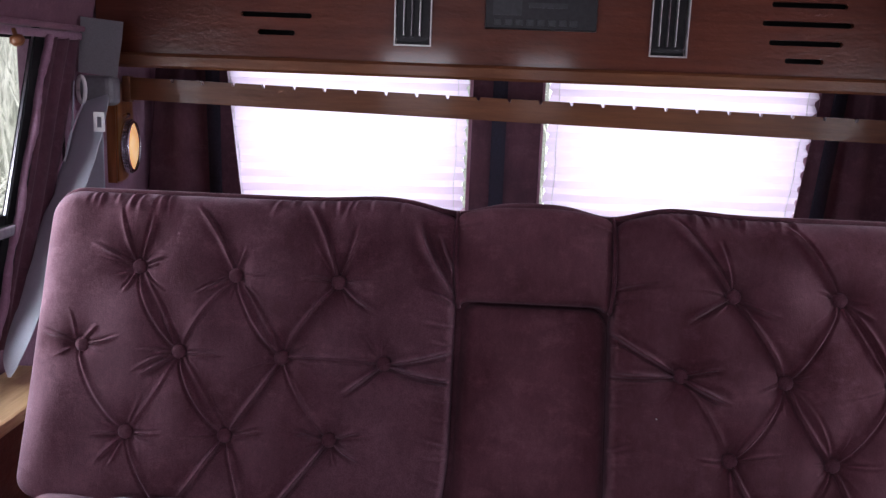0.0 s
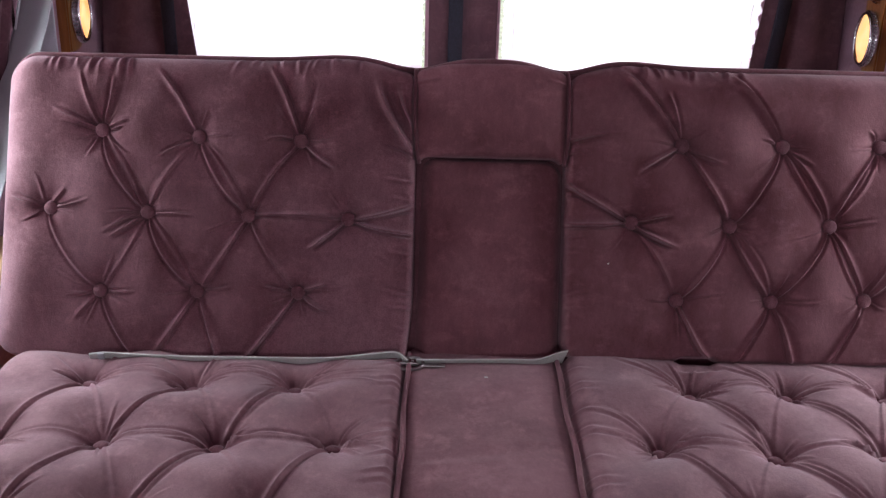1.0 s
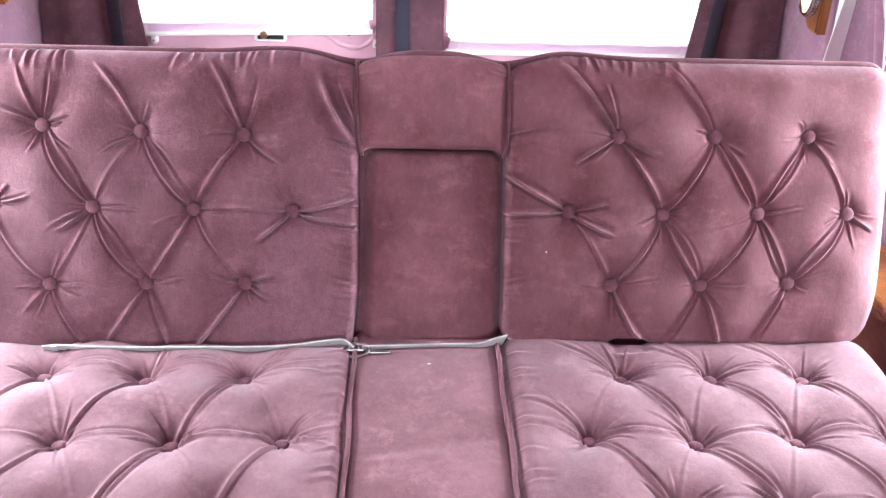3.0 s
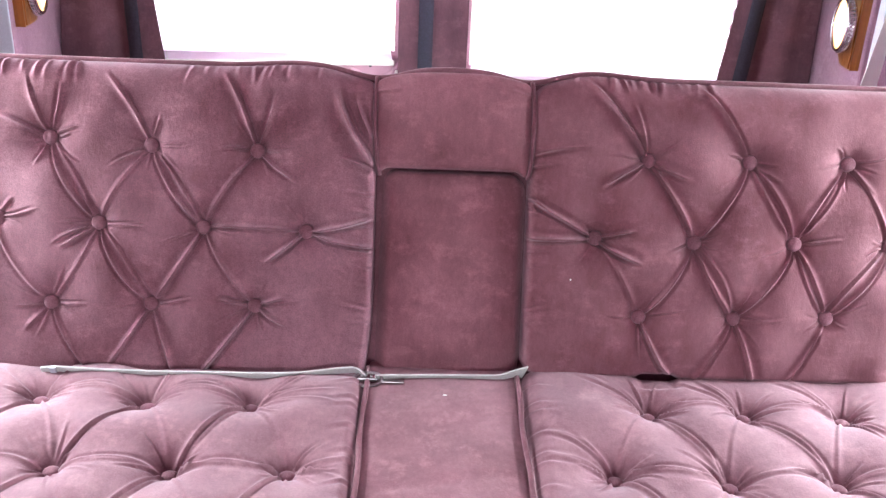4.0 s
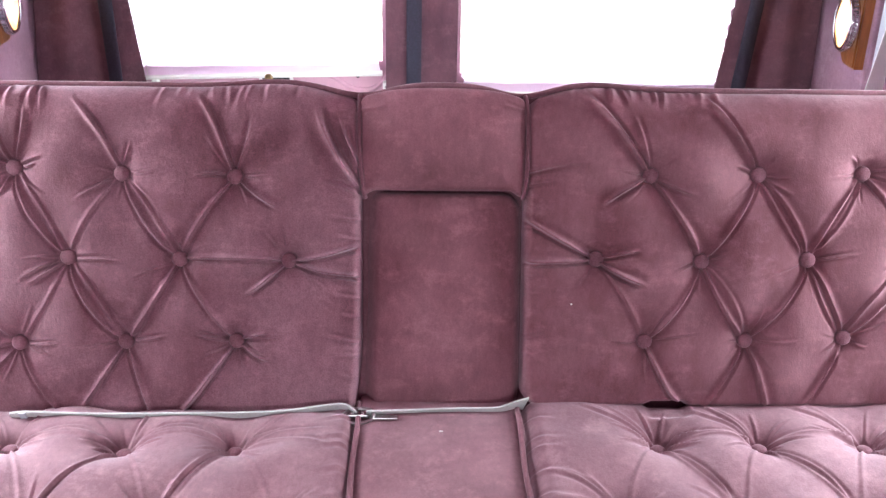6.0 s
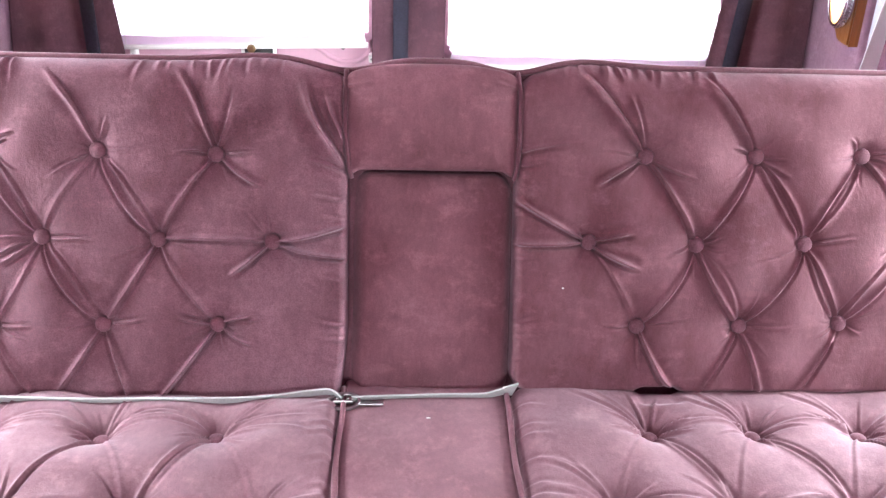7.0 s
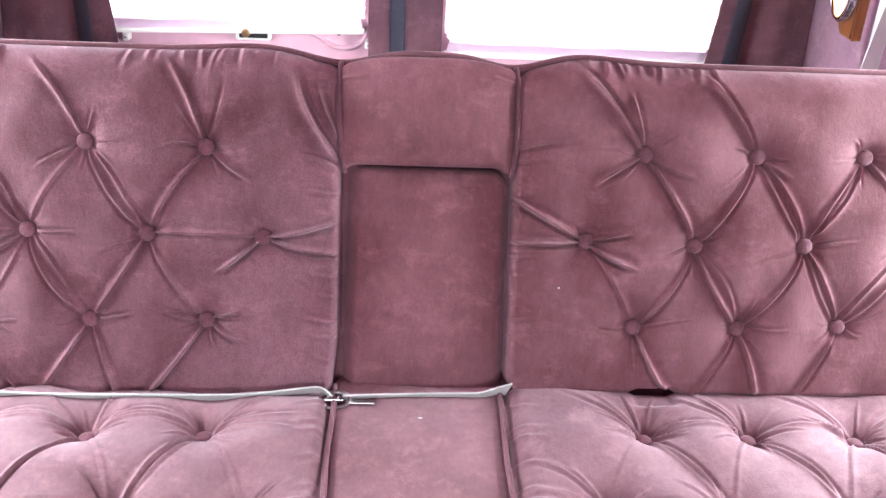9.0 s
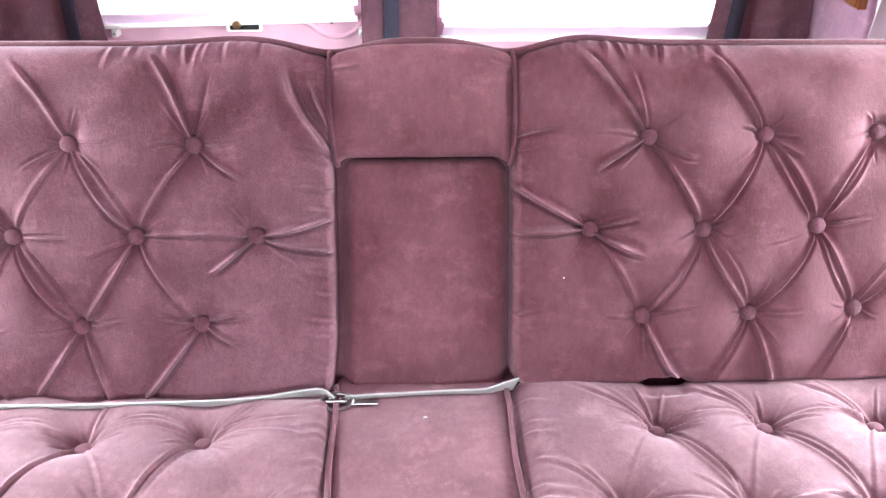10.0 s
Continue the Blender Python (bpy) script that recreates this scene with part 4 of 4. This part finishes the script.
def left_relief(U, V, d):
    h = crown(U, V, -0.745, -0.120, BACK_LO, BACK_HI, 0.014) + 0.009
    taut = 1.35 + 0.85 * np.exp(-((U + 0.19) / 0.17) ** 2)
    f = tufts(U, V, LB.values(), 0.0190, 0.034, 4, 6) + folds(U, V, LEFT_FOLDS, LB) * taut + lumps(U, V, 2, 0.0016, 0.13)
    h = h + gathers(U, V, -0.70, -0.55, BACK_HI, 6, 7, 0.011) + gathers(U, V, -0.40, -0.19, BACK_HI, 7, 10, 0.009)
    f += fold(U, V, (-0.118, 0.100), (-0.184, 0.228), 0.016, 0.010, 0.9, 0.0036, 1, 0.05, 0.4) + fold(U, V, (-0.118, 0.128), (-0.150, 0.222), 0.012, 0.006, 0.9, 0.0034, 1, 0.05, 0.5)
    f += fold(U, V, (-0.116, 0.088), (-0.178, 0.112), 0.010, -0.005, 0.9, 0.0026, 1, 0.03, 0.7)
    for k in range(9):
        f += fold(U, V, (-0.114, -0.175 + 0.029 * k + 0.006 * math.sin(2.3 * k)), (-0.152 - 0.012 * (k % 3), -0.168 + 0.029 * k), 0.0050 + 0.0022 * (k % 3), 0.004, 0.8, 0.0026, 1, 0.05, 0.8)
    return h + f * (0.4 + 0.6 * smoothstep(d / 0.016))


def right_relief(U, V, d):
    h = crown(U, V, 0.118, 0.764, BACK_LO, BACK_HI, 0.014) + 0.009
    taut = 1.35 + 0.85 * np.exp(-((U - 0.19) / 0.17) ** 2)
    f = tufts(U, V, RB.values(), 0.0220, 0.035, 14, 5) + folds(U, V, RIGHT_FOLDS, RB) * taut + lumps(U, V, 5, 0.0016, 0.13)
    h = h + gathers(U, V, 0.185, 0.40, BACK_HI, 16, 13, 0.010, 0.034)
    for k in range(8):
        f += fold(U, V, (0.112, -0.178 + 0.030 * k + 0.006 * math.sin(1.9 * k)), (0.142 + 0.010 * (k % 3), -0.163 + 0.028 * k), 0.0045 + 0.0020 * (k % 3), 0.003, 0.8, 0.0026, -1, 0.05, 0.8)
    f += fold(U, V, (0.113, 0.122), (0.222, 0.139), 0.0105, 0.010, 0.8, 0.0028, 1, 0.03, 0.7) + fold(U, V, (0.113, 0.104), (0.172, 0.113), 0.008, 0.003, 0.8, 0.0026, 1, 0.03, 0.8)
    return h + f * (0.4 + 0.6 * smoothstep(d / 0.016))


def notch_low(U):
    return 0.0075 * smoothstep((U - 0.292) / 0.020) * smoothstep((0.372 - U) / 0.016)


lb = cushion("backrest_cushion", -0.757, -0.1165, BACK_LO - 0.013, BACK_HI, 0.044, 0.034, 0.10, bp, left_relief, sofa, step=0.0014, edge_low=0.012, edge_u0=0.060, edge_u1=0.012, corner_u1=0.020, tuck=0.009, top=dip_left, flare=0.022)
buttons_on(lb, LB.values(), bp, left_relief, 0.0005)
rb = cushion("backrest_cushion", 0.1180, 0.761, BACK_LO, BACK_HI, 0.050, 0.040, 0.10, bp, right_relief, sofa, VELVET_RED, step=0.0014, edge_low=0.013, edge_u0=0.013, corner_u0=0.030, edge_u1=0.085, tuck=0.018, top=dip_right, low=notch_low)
buttons_on(rb, RB.values(), bp, right_relief, 0.0005)


def head_relief(U, V, d):
    return 0.006 + crown(U, V, -0.1185, 0.1165, 0.1, 0.24, 0.011) + lumps(U, V, 9, 0.0010, 0.10) + fold(U, V, (-0.118, 0.212), (-0.080, 0.219), 0.005, 0, 0.8, 0.0028) + fold(U, V, (0.117, 0.215), (0.085, 0.220), 0.004, 0, 0.8, 0.0028) + fold(U, V, (-0.10, 0.105), (-0.085, 0.125), 0.002, 0, 0.6, 0.005) + fold(U, V, (0.095, 0.105), (0.08, 0.13), 0.002, 0, 0.6, 0.005)


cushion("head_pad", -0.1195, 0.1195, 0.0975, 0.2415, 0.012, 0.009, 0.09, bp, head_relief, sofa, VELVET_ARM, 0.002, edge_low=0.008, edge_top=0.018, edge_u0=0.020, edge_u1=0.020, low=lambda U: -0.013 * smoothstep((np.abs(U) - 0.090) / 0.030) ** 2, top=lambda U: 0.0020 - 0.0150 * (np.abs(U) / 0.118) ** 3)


def arm_relief(U, V, d):
    return -0.010 - 0.024 * smoothstep((-0.085 - U) / 0.034) - 0.006 * smoothstep((U - 0.098) / 0.02) + crown(U, V, -0.112, 0.110, -0.21, 0.094, 0.012) + lumps(U, V, 11, 0.0010, 0.09)


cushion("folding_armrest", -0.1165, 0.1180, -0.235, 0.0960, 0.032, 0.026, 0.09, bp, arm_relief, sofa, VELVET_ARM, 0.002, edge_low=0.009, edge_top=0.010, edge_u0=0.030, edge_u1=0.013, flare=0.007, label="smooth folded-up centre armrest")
panel = box((-0.72, -0.235, -0.09), (0.72, 0.2375, -0.030), 0.006)
for v in panel.verts:
    v.co = bp(*v.co)
part("back_panel", panel, PIPING, sofa)
part("backrest_frame", box((-0.72, 0.11, 0.14), (0.72, 0.17, 0.66), 0.01), PIPING, sofa)


# piping along the top and beside the head pad
def top_line(u):
    v = BACK_HI + 0.001
    for c, w in ((-0.118, 0.055), (0.116, 0.055)):
        v -= 0.012 * math.exp(-(((u - c) / w) ** 2))
    v += 0.006 * math.exp(-(((u + 0.235) / 0.07) ** 2)) + 0.007 * math.exp(-(((u - 0.21) / 0.07) ** 2))
    v += 0.0030 * math.exp(-((u / 0.085) ** 4))
    corner = max(0.0, abs(u + 0.003) - 0.708) / 0.042
    return v - 0.045 * (1 - math.sqrt(max(0.0, 1 - min(1, corner) ** 2)))


pts = [bp(u, top_line(u) + 0.0010, -0.022 + 0.015 * math.exp(-((u / 0.09) ** 4))) for u in [-0.750 + 1.494 * k / 150 for k in range(151)]]
part("top_piping", sweep(pts, circle(0.0042, 8), OUT), PIPING, sofa, smooth=True)
for c, lean, bow in ((-0.1185, 0.0075, -0.001), (0.1180, -0.0020, 0.0040)):
    pts = []
    for k in range(25):
        q = k / 24
        pts.append(bp(c + lean * q ** 3 + 4 * bow * q * (1 - q) + 0.0004 * math.sin(9 * q), 0.2335 - 0.1475 * q, 0.0065 - 0.016 * (1 - q) ** 8 - 0.008 * q ** 10))
    part("seam_piping", sweep(pts, circle(0.0034, 8), OUT), PIPING, sofa, smooth=True)

# seat
LS = {"l1": (-0.596, 0.142), "l2": (-0.439, 0.146), "l3": (-0.288, 0.143), "l4": (-0.675, 0.292), "l5": (-0.524, 0.292), "l6": (-0.370, 0.290), "l7": (-0.214, 0.289), "l8": (-0.610, 0.444), "l9": (-0.454, 0.445), "l10": (-0.294, 0.437)}
RS = {"r1": (0.305, 0.141), "r2": (0.449, 0.142), "r3": (0.600, 0.143), "r4": (0.230, 0.284), "r5": (0.384, 0.292), "r6": (0.536, 0.287), "r7": (0.685, 0.287), "r8": (0.322, 0.428), "r9": (0.478, 0.427), "r10": (0.630, 0.427)}
LEFT_SEAT_FOLDS = [
    ("l1", "l2", 7, -22, 1), ("l1", "l2", 4, -34, 1), ("l2", "l3", 8, -26, 1), ("l2", "l3", 5, -38, 1), ("l5", "l6", 7, -2, 1), ("l6", "l7", 7, 1, 1), ("l4", "l5", 6, -4, 1),
    ("l2", "l5", 9, 6, 1), ("l3", "l6", 10, 4, 1), ("l3", "l6", 5, -10, 1), ("l1", "l4", 8, 4, 1), ("l6", "l9", 11, 8, 1), ("l6", "l9", 6, -8, 1), ("l5", "l8", 9, 6, 1), ("l7", "l10", 9, 6, 1),
    ("l2", "l6", 3.5, -10, -1), ("l1", "l5", 3.5, -10, -1), ("l3", "l7", 3.5, -10, -1), ("l5", "l9", 3, -8, -1), ("l6", "l10", 3, -8, -1),
    ("l3", (0.150, -0.006), 5, -8, 1), ("l3", (0.150, 0.034), 4, -10, 1), ("l3", (0.085, -0.070), 7, 12, 1), ("l2", (0.020, -0.085), 7, 12, 1), ("l1", (0.030, -0.085), 6, 12, 1), ("l1", (-0.085, -0.060), 5, -12, -1),
    ("l2", (-0.075, -0.075), 4.5, -10, -1), ("l7", (0.080, -0.012), 5, -6, 1), ("l7", (0.080, 0.030), 5, -8, 1), ("l7", (0.070, -0.050), 3.5, -6, 1), ("l5", (-0.060, -0.050), 4, -8, -1), ("l6", (-0.055, -0.060), 4, -8, -1),
]
RIGHT_SEAT_FOLDS = [
    ("r1", "r5", 11, -5, 1), ("r1", "r5", 6, 9, 1), ("r2", "r6", 10, -8, 1), ("r2", "r6", 6, 8, 1), ("r3", "r7", 8, -6, 1), ("r4", "r8", 11, -6, 1), ("r5", "r9", 12, 5, 1), ("r5", "r9", 8, -11, 1), ("r6", "r10", 9, -9, 1),
    ("r4", "r5", 8, -2, 1), ("r5", "r6", 5, -5, -1), ("r6", "r7", 8, -20, 1), ("r1", "r2", 7, -14, 1), ("r2", "r3", 6, -10, 1), ("r8", "r9", 6, -8, 1), ("r9", "r10", 6, -10, 1),
    ("r1", "r4", 3, 10, -1), ("r2", "r5", 3.5, 12, -1), ("r3", "r6", 3.5, 12, -1), ("r5", "r8", 3, 10, -1), ("r6", "r9", 3.5, 8, -1),
    ("r1", (-0.115, -0.078), 7, 5, 1), ("r1", (-0.080, -0.080), 4, 5, 1), ("r2", (-0.070, -0.085), 7, 4, 1), ("r2", (-0.105, -0.075), 6, 6, 1), ("r3", (-0.105, -0.085), 8, 8, 1), ("r3", (-0.07, -0.085), 4, 6, 1), ("r1", (0.055, -0.050), 4, -6, -1), ("r3", (0.060, -0.045), 4, -8, -1),
    ("r4", (-0.105, -0.070), 8, 26, 1), ("r4", (-0.110, -0.015), 7, 14, 1), ("r4", (-0.060, -0.080), 4, 8, 1), ("r5", (-0.075, -0.055), 3.5, 6, 1), ("r7", (0.05, -0.03), 4, -6, 1),
]
SEAT_BACK, SEAT_FRONT = 0.045, 0.66


def seat_folds(U, V, spots, table):
    """Rows as for the backrest: from, to, depth in mm, bend in mm, side."""
    h = np.zeros_like(U)
    for a, b, amp, bend, side in table:
        p = spots[a]
        free = not isinstance(b, str)
        q = (p[0] + b[0], p[1] + b[1]) if free else spots[b]
        h += fold(U, V, p, q, (0.82 * amp if amp < 7 else 2.9 + 0.40 * amp) / 1000, bend / 1000, 0.75, 0.0027, side, 0.06, 0.45 if free else 0.16)
        if amp >= 7:
            h += fold(U, V, p, (q[0] + 0.006, q[1]), 0.36 * amp / 1000, (bend + 7) / 1000, 0.8, 0.0020, side, 0.1, 0.5)
    return h


def seat_relief(spots, table, u0, u1, inner, seed):
    def relief(U, V, d):
        h = 0.016 + crown(U, V, u0, u1, SEAT_BACK, SEAT_FRONT, 0.012)
        f = tufts(U, V, spots.values(), 0.040, 0.040, seed, 9, 1.5) + seat_folds(U, V, spots, table) + lumps(U, V, seed, 0.0022, 0.12)
        for k in range(14):
            v = 0.10 + 0.036 * k + 0.01 * math.sin(k * 2.1)
            f += fold(U, V, (inner, v), (inner + (0.06 if inner > 0 else -0.06), v + 0.012), 0.0040, 0.004, 0.8, 0.0034, 1, 0.05, 0.85)
        h -= (0.015 if inner < 0 else 0.004) * np.exp(-((V - 0.055) / 0.036) ** 2)
        if inner > 0:
            h -= 0.008 * smoothstep((U - 0.290) / 0.02) * smoothstep((0.372 - U) / 0.02) * smoothstep((0.100 - V) / 0.014)
        return h + f * (0.3 + 0.7 * smoothstep(d / 0.02))

    return relief


LEFT_SEAT, RIGHT_SEAT = seat_relief(LS, LEFT_SEAT_FOLDS, -0.745, -0.12, -0.122, 21), seat_relief(RS, RIGHT_SEAT_FOLDS, 0.112, 0.745, 0.114, 33)
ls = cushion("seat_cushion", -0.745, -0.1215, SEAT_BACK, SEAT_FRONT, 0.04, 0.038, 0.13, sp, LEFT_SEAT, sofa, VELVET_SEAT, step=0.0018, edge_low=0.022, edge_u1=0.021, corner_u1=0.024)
buttons_on(ls, LS.values(), sp, LEFT_SEAT, 0.004)
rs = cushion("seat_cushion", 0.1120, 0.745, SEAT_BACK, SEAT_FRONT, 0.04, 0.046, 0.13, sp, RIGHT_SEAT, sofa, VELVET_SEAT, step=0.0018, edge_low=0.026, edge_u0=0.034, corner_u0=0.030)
buttons_on(rs, RS.values(), sp, RIGHT_SEAT, 0.004)


def centre_relief(U, V, d):
    return 0.002 + crown(U, V, -0.117, 0.108, 0.05, 0.66, 0.006) + lumps(U, V, 15, 0.0014, 0.16) + fold(U, V, (-0.10, 0.34), (0.02, 0.33), 0.002, 0.004, 0.7, 0.008) + fold(U, V, (0.10, 0.28), (-0.02, 0.30), 0.0016, 0.004, 0.7, 0.008)


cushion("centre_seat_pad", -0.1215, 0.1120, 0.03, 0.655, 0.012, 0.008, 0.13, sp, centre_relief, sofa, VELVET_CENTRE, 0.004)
for c in (-0.1205, 0.1110):
    pts = [sp(c + 0.0015 * math.sin(k * 0.8), 0.06 + 0.585 * k / 24, 0.006) for k in range(25)]
    part("seam_piping", sweep(pts, circle(0.0040, 8), (0, 0, 1)), PIPING, sofa, smooth=True)
part("base", box((-0.72, -0.63, 0.0), (0.72, 0.10, 0.275), 0.012), PIPING, sofa)

# ---- lap belt lying in the crease ----
lap = thing("lap_belt", (-0.1, -0.09, 0.42), "pale grey lap belt with metal buckle lying in sofa crease", "seat belt")
path = smooth_path([(-0.612, -0.092, 0.414), (-0.50, -0.093, 0.411), (-0.36, -0.091, 0.411), (-0.24, -0.089, 0.413), (-0.165, -0.084, 0.421), (-0.138, -0.084, 0.423), (-0.122, -0.090, 0.415)], 10)
part("webbing", sweep(path, lambda f: flat((0.021 - 0.010 * f) * (0.45 + 0.55 * min(1, f / 0.035)), 0.0028), (0, -0.45, 1)), PALE_WEB, lap)
path = smooth_path([(-0.108, -0.088, 0.414), (-0.05, -0.080, 0.411), (0.03, -0.077, 0.412), (0.078, -0.077, 0.413), (0.098, -0.077, 0.418), (0.112, -0.076, 0.422), (0.124, -0.072, 0.421)], 10)
part("webbing", sweep(path, lambda f: flat(0.013 + 0.018 * f ** 5, 0.0026), (0, -0.5, 1)), PALE_WEB, lap)
part("stitched_end", sweep([Vector((-0.597, -0.0945, 0.4125)), Vector((-0.588, -0.0945, 0.4125))], flat(0.019, 0.0036), (0, -0.45, 1)), WEBBING, lap, "folded stitched belt end")
bx, by, k = -0.119, -0.091, 0.78
loop = smooth_path([(bx - 0.028 * k, by, 0.414), (bx - 0.024 * k, by - 0.010, 0.410), (bx - 0.003 * k, by - 0.015, 0.409), (bx + 0.020 * k, by - 0.010, 0.410), (bx + 0.028 * k, by, 0.414), (bx + 0.017 * k, by + 0.007, 0.418), (bx - 0.010 * k, by + 0.008, 0.418), (bx - 0.028 * k, by, 0.414)], 6)
buckle = part("buckle", sweep(loop, circle(0.0028, 8)), STEEL, lap, "worn steel buckle loop", True)
part("cross_bar", box((bx - 0.015, by - 0.005, 0.410), (bx + 0.014, by - 0.001, 0.416), 0.0015), STEEL, buckle)
for x in (-0.010, 0.004):
    part("prong", box((bx + x, by - 0.003, 0.414), (bx + x + 0.0035, by + 0.012, 0.419), 0.001), STEEL, buckle)
part("tongue", box((bx + 0.016, by - 0.008, 0.4105), (bx + 0.056, by, 0.413), 0.001), STEEL, lap)
part("roller", lathe([(0.004, 0), (0.004, 0.010)], (bx - 0.004, by + 0.003, 0.411), (0, 0, 1), 12), STEEL, lap)

scrap = bmesh.new()
bmesh.ops.create_icosphere(scrap, subdivisions=2, radius=0.0023)
for v in scrap.verts:
    v.co = Vector((v.co.x * 1.4, v.co.y * 0.6, v.co.z * 0.45)) + Vector((-0.001, -0.128, 0.4105))
tagged(part("lint", scrap, WHITE_PLASTIC), "tiny white fleck of lint on the centre seat", "lint")
scrap = bmesh.new()
bmesh.ops.create_icosphere(scrap, subdivisions=1, radius=0.0016)
for v in scrap.verts:
    v.co = bp(0.187 + v.co.x, -0.064 + v.co.y, float(right_relief(np.array([0.187]), np.array([-0.064]), np.ones(1))[0]) + 0.0005 + 0.5 * v.co.z)
tagged(part("lint", scrap, WHITE_PLASTIC), "tiny white fleck of lint on the sofa back", "lint")


# ---- outside: pale dry reeds beyond low green weeds ----
rnd = random.Random(77)
verts, faces = [], []
for k in range(5200):
    far, off = rnd.uniform(7.0, 26.0), rnd.gauss(0, 2.4)
    foot = Vector((-0.48 * far - 0.88 * off, -1.3 + 0.88 * far - 0.48 * off, -0.6))
    tip = foot + Vector((rnd.gauss(0, 0.45), rnd.gauss(0, 0.45), rnd.uniform(0.05, 0.4) if far < 13 else rnd.uniform(0.6, 0.16 * far)))
    mid = (foot + tip) / 2 + Vector((rnd.gauss(0, 0.06), rnd.gauss(0, 0.06), 0.05))
    w = Vector((rnd.uniform(0.6, 1), rnd.uniform(-0.8, 0.8), 0)) * rnd.uniform(0.006, 0.018) * (1 if far < 13 else 1.6)
    i = len(verts)
    verts += [foot - w, foot + w, mid + w, mid - w, tip]
    faces += [(i, i + 1, i + 2, i + 3), (i + 3, i + 2, i + 4)]
me = bpy.data.meshes.new("reeds")
me.from_pydata([tuple(v) for v in verts], [], faces)
tagged(part("reeds", me, REED), "pale dry reeds and grass outside the van", "grass", kind="stuff")
verts, faces = [], []
for k in range(15000):
    far, off = rnd.uniform(2.6, 6.4), rnd.gauss(0, 0.8)
    c = Vector((-0.55 * far - 0.84 * off, -1.3 + 0.84 * far - 0.55 * off, -0.6 + abs(rnd.gauss(0, 0.16))))
    if c.x > -1.5:
        continue
    a = Vector((rnd.gauss(0, 1), rnd.gauss(0, 1), rnd.gauss(0, 0.6))).normalized() * rnd.uniform(0.018, 0.034)
    b = a.orthogonal().normalized() * 0.012
    i = len(verts)
    verts += [c - a, c + b, c + a, c - b]
    faces.append((i, i + 1, i + 2, i + 3))
me = bpy.data.meshes.new("weeds")
me.from_pydata([tuple(v) for v in verts], [], faces)
tagged(part("weeds", me, LEAF), "low green leafy weeds close outside the van", "plants", kind="stuff")
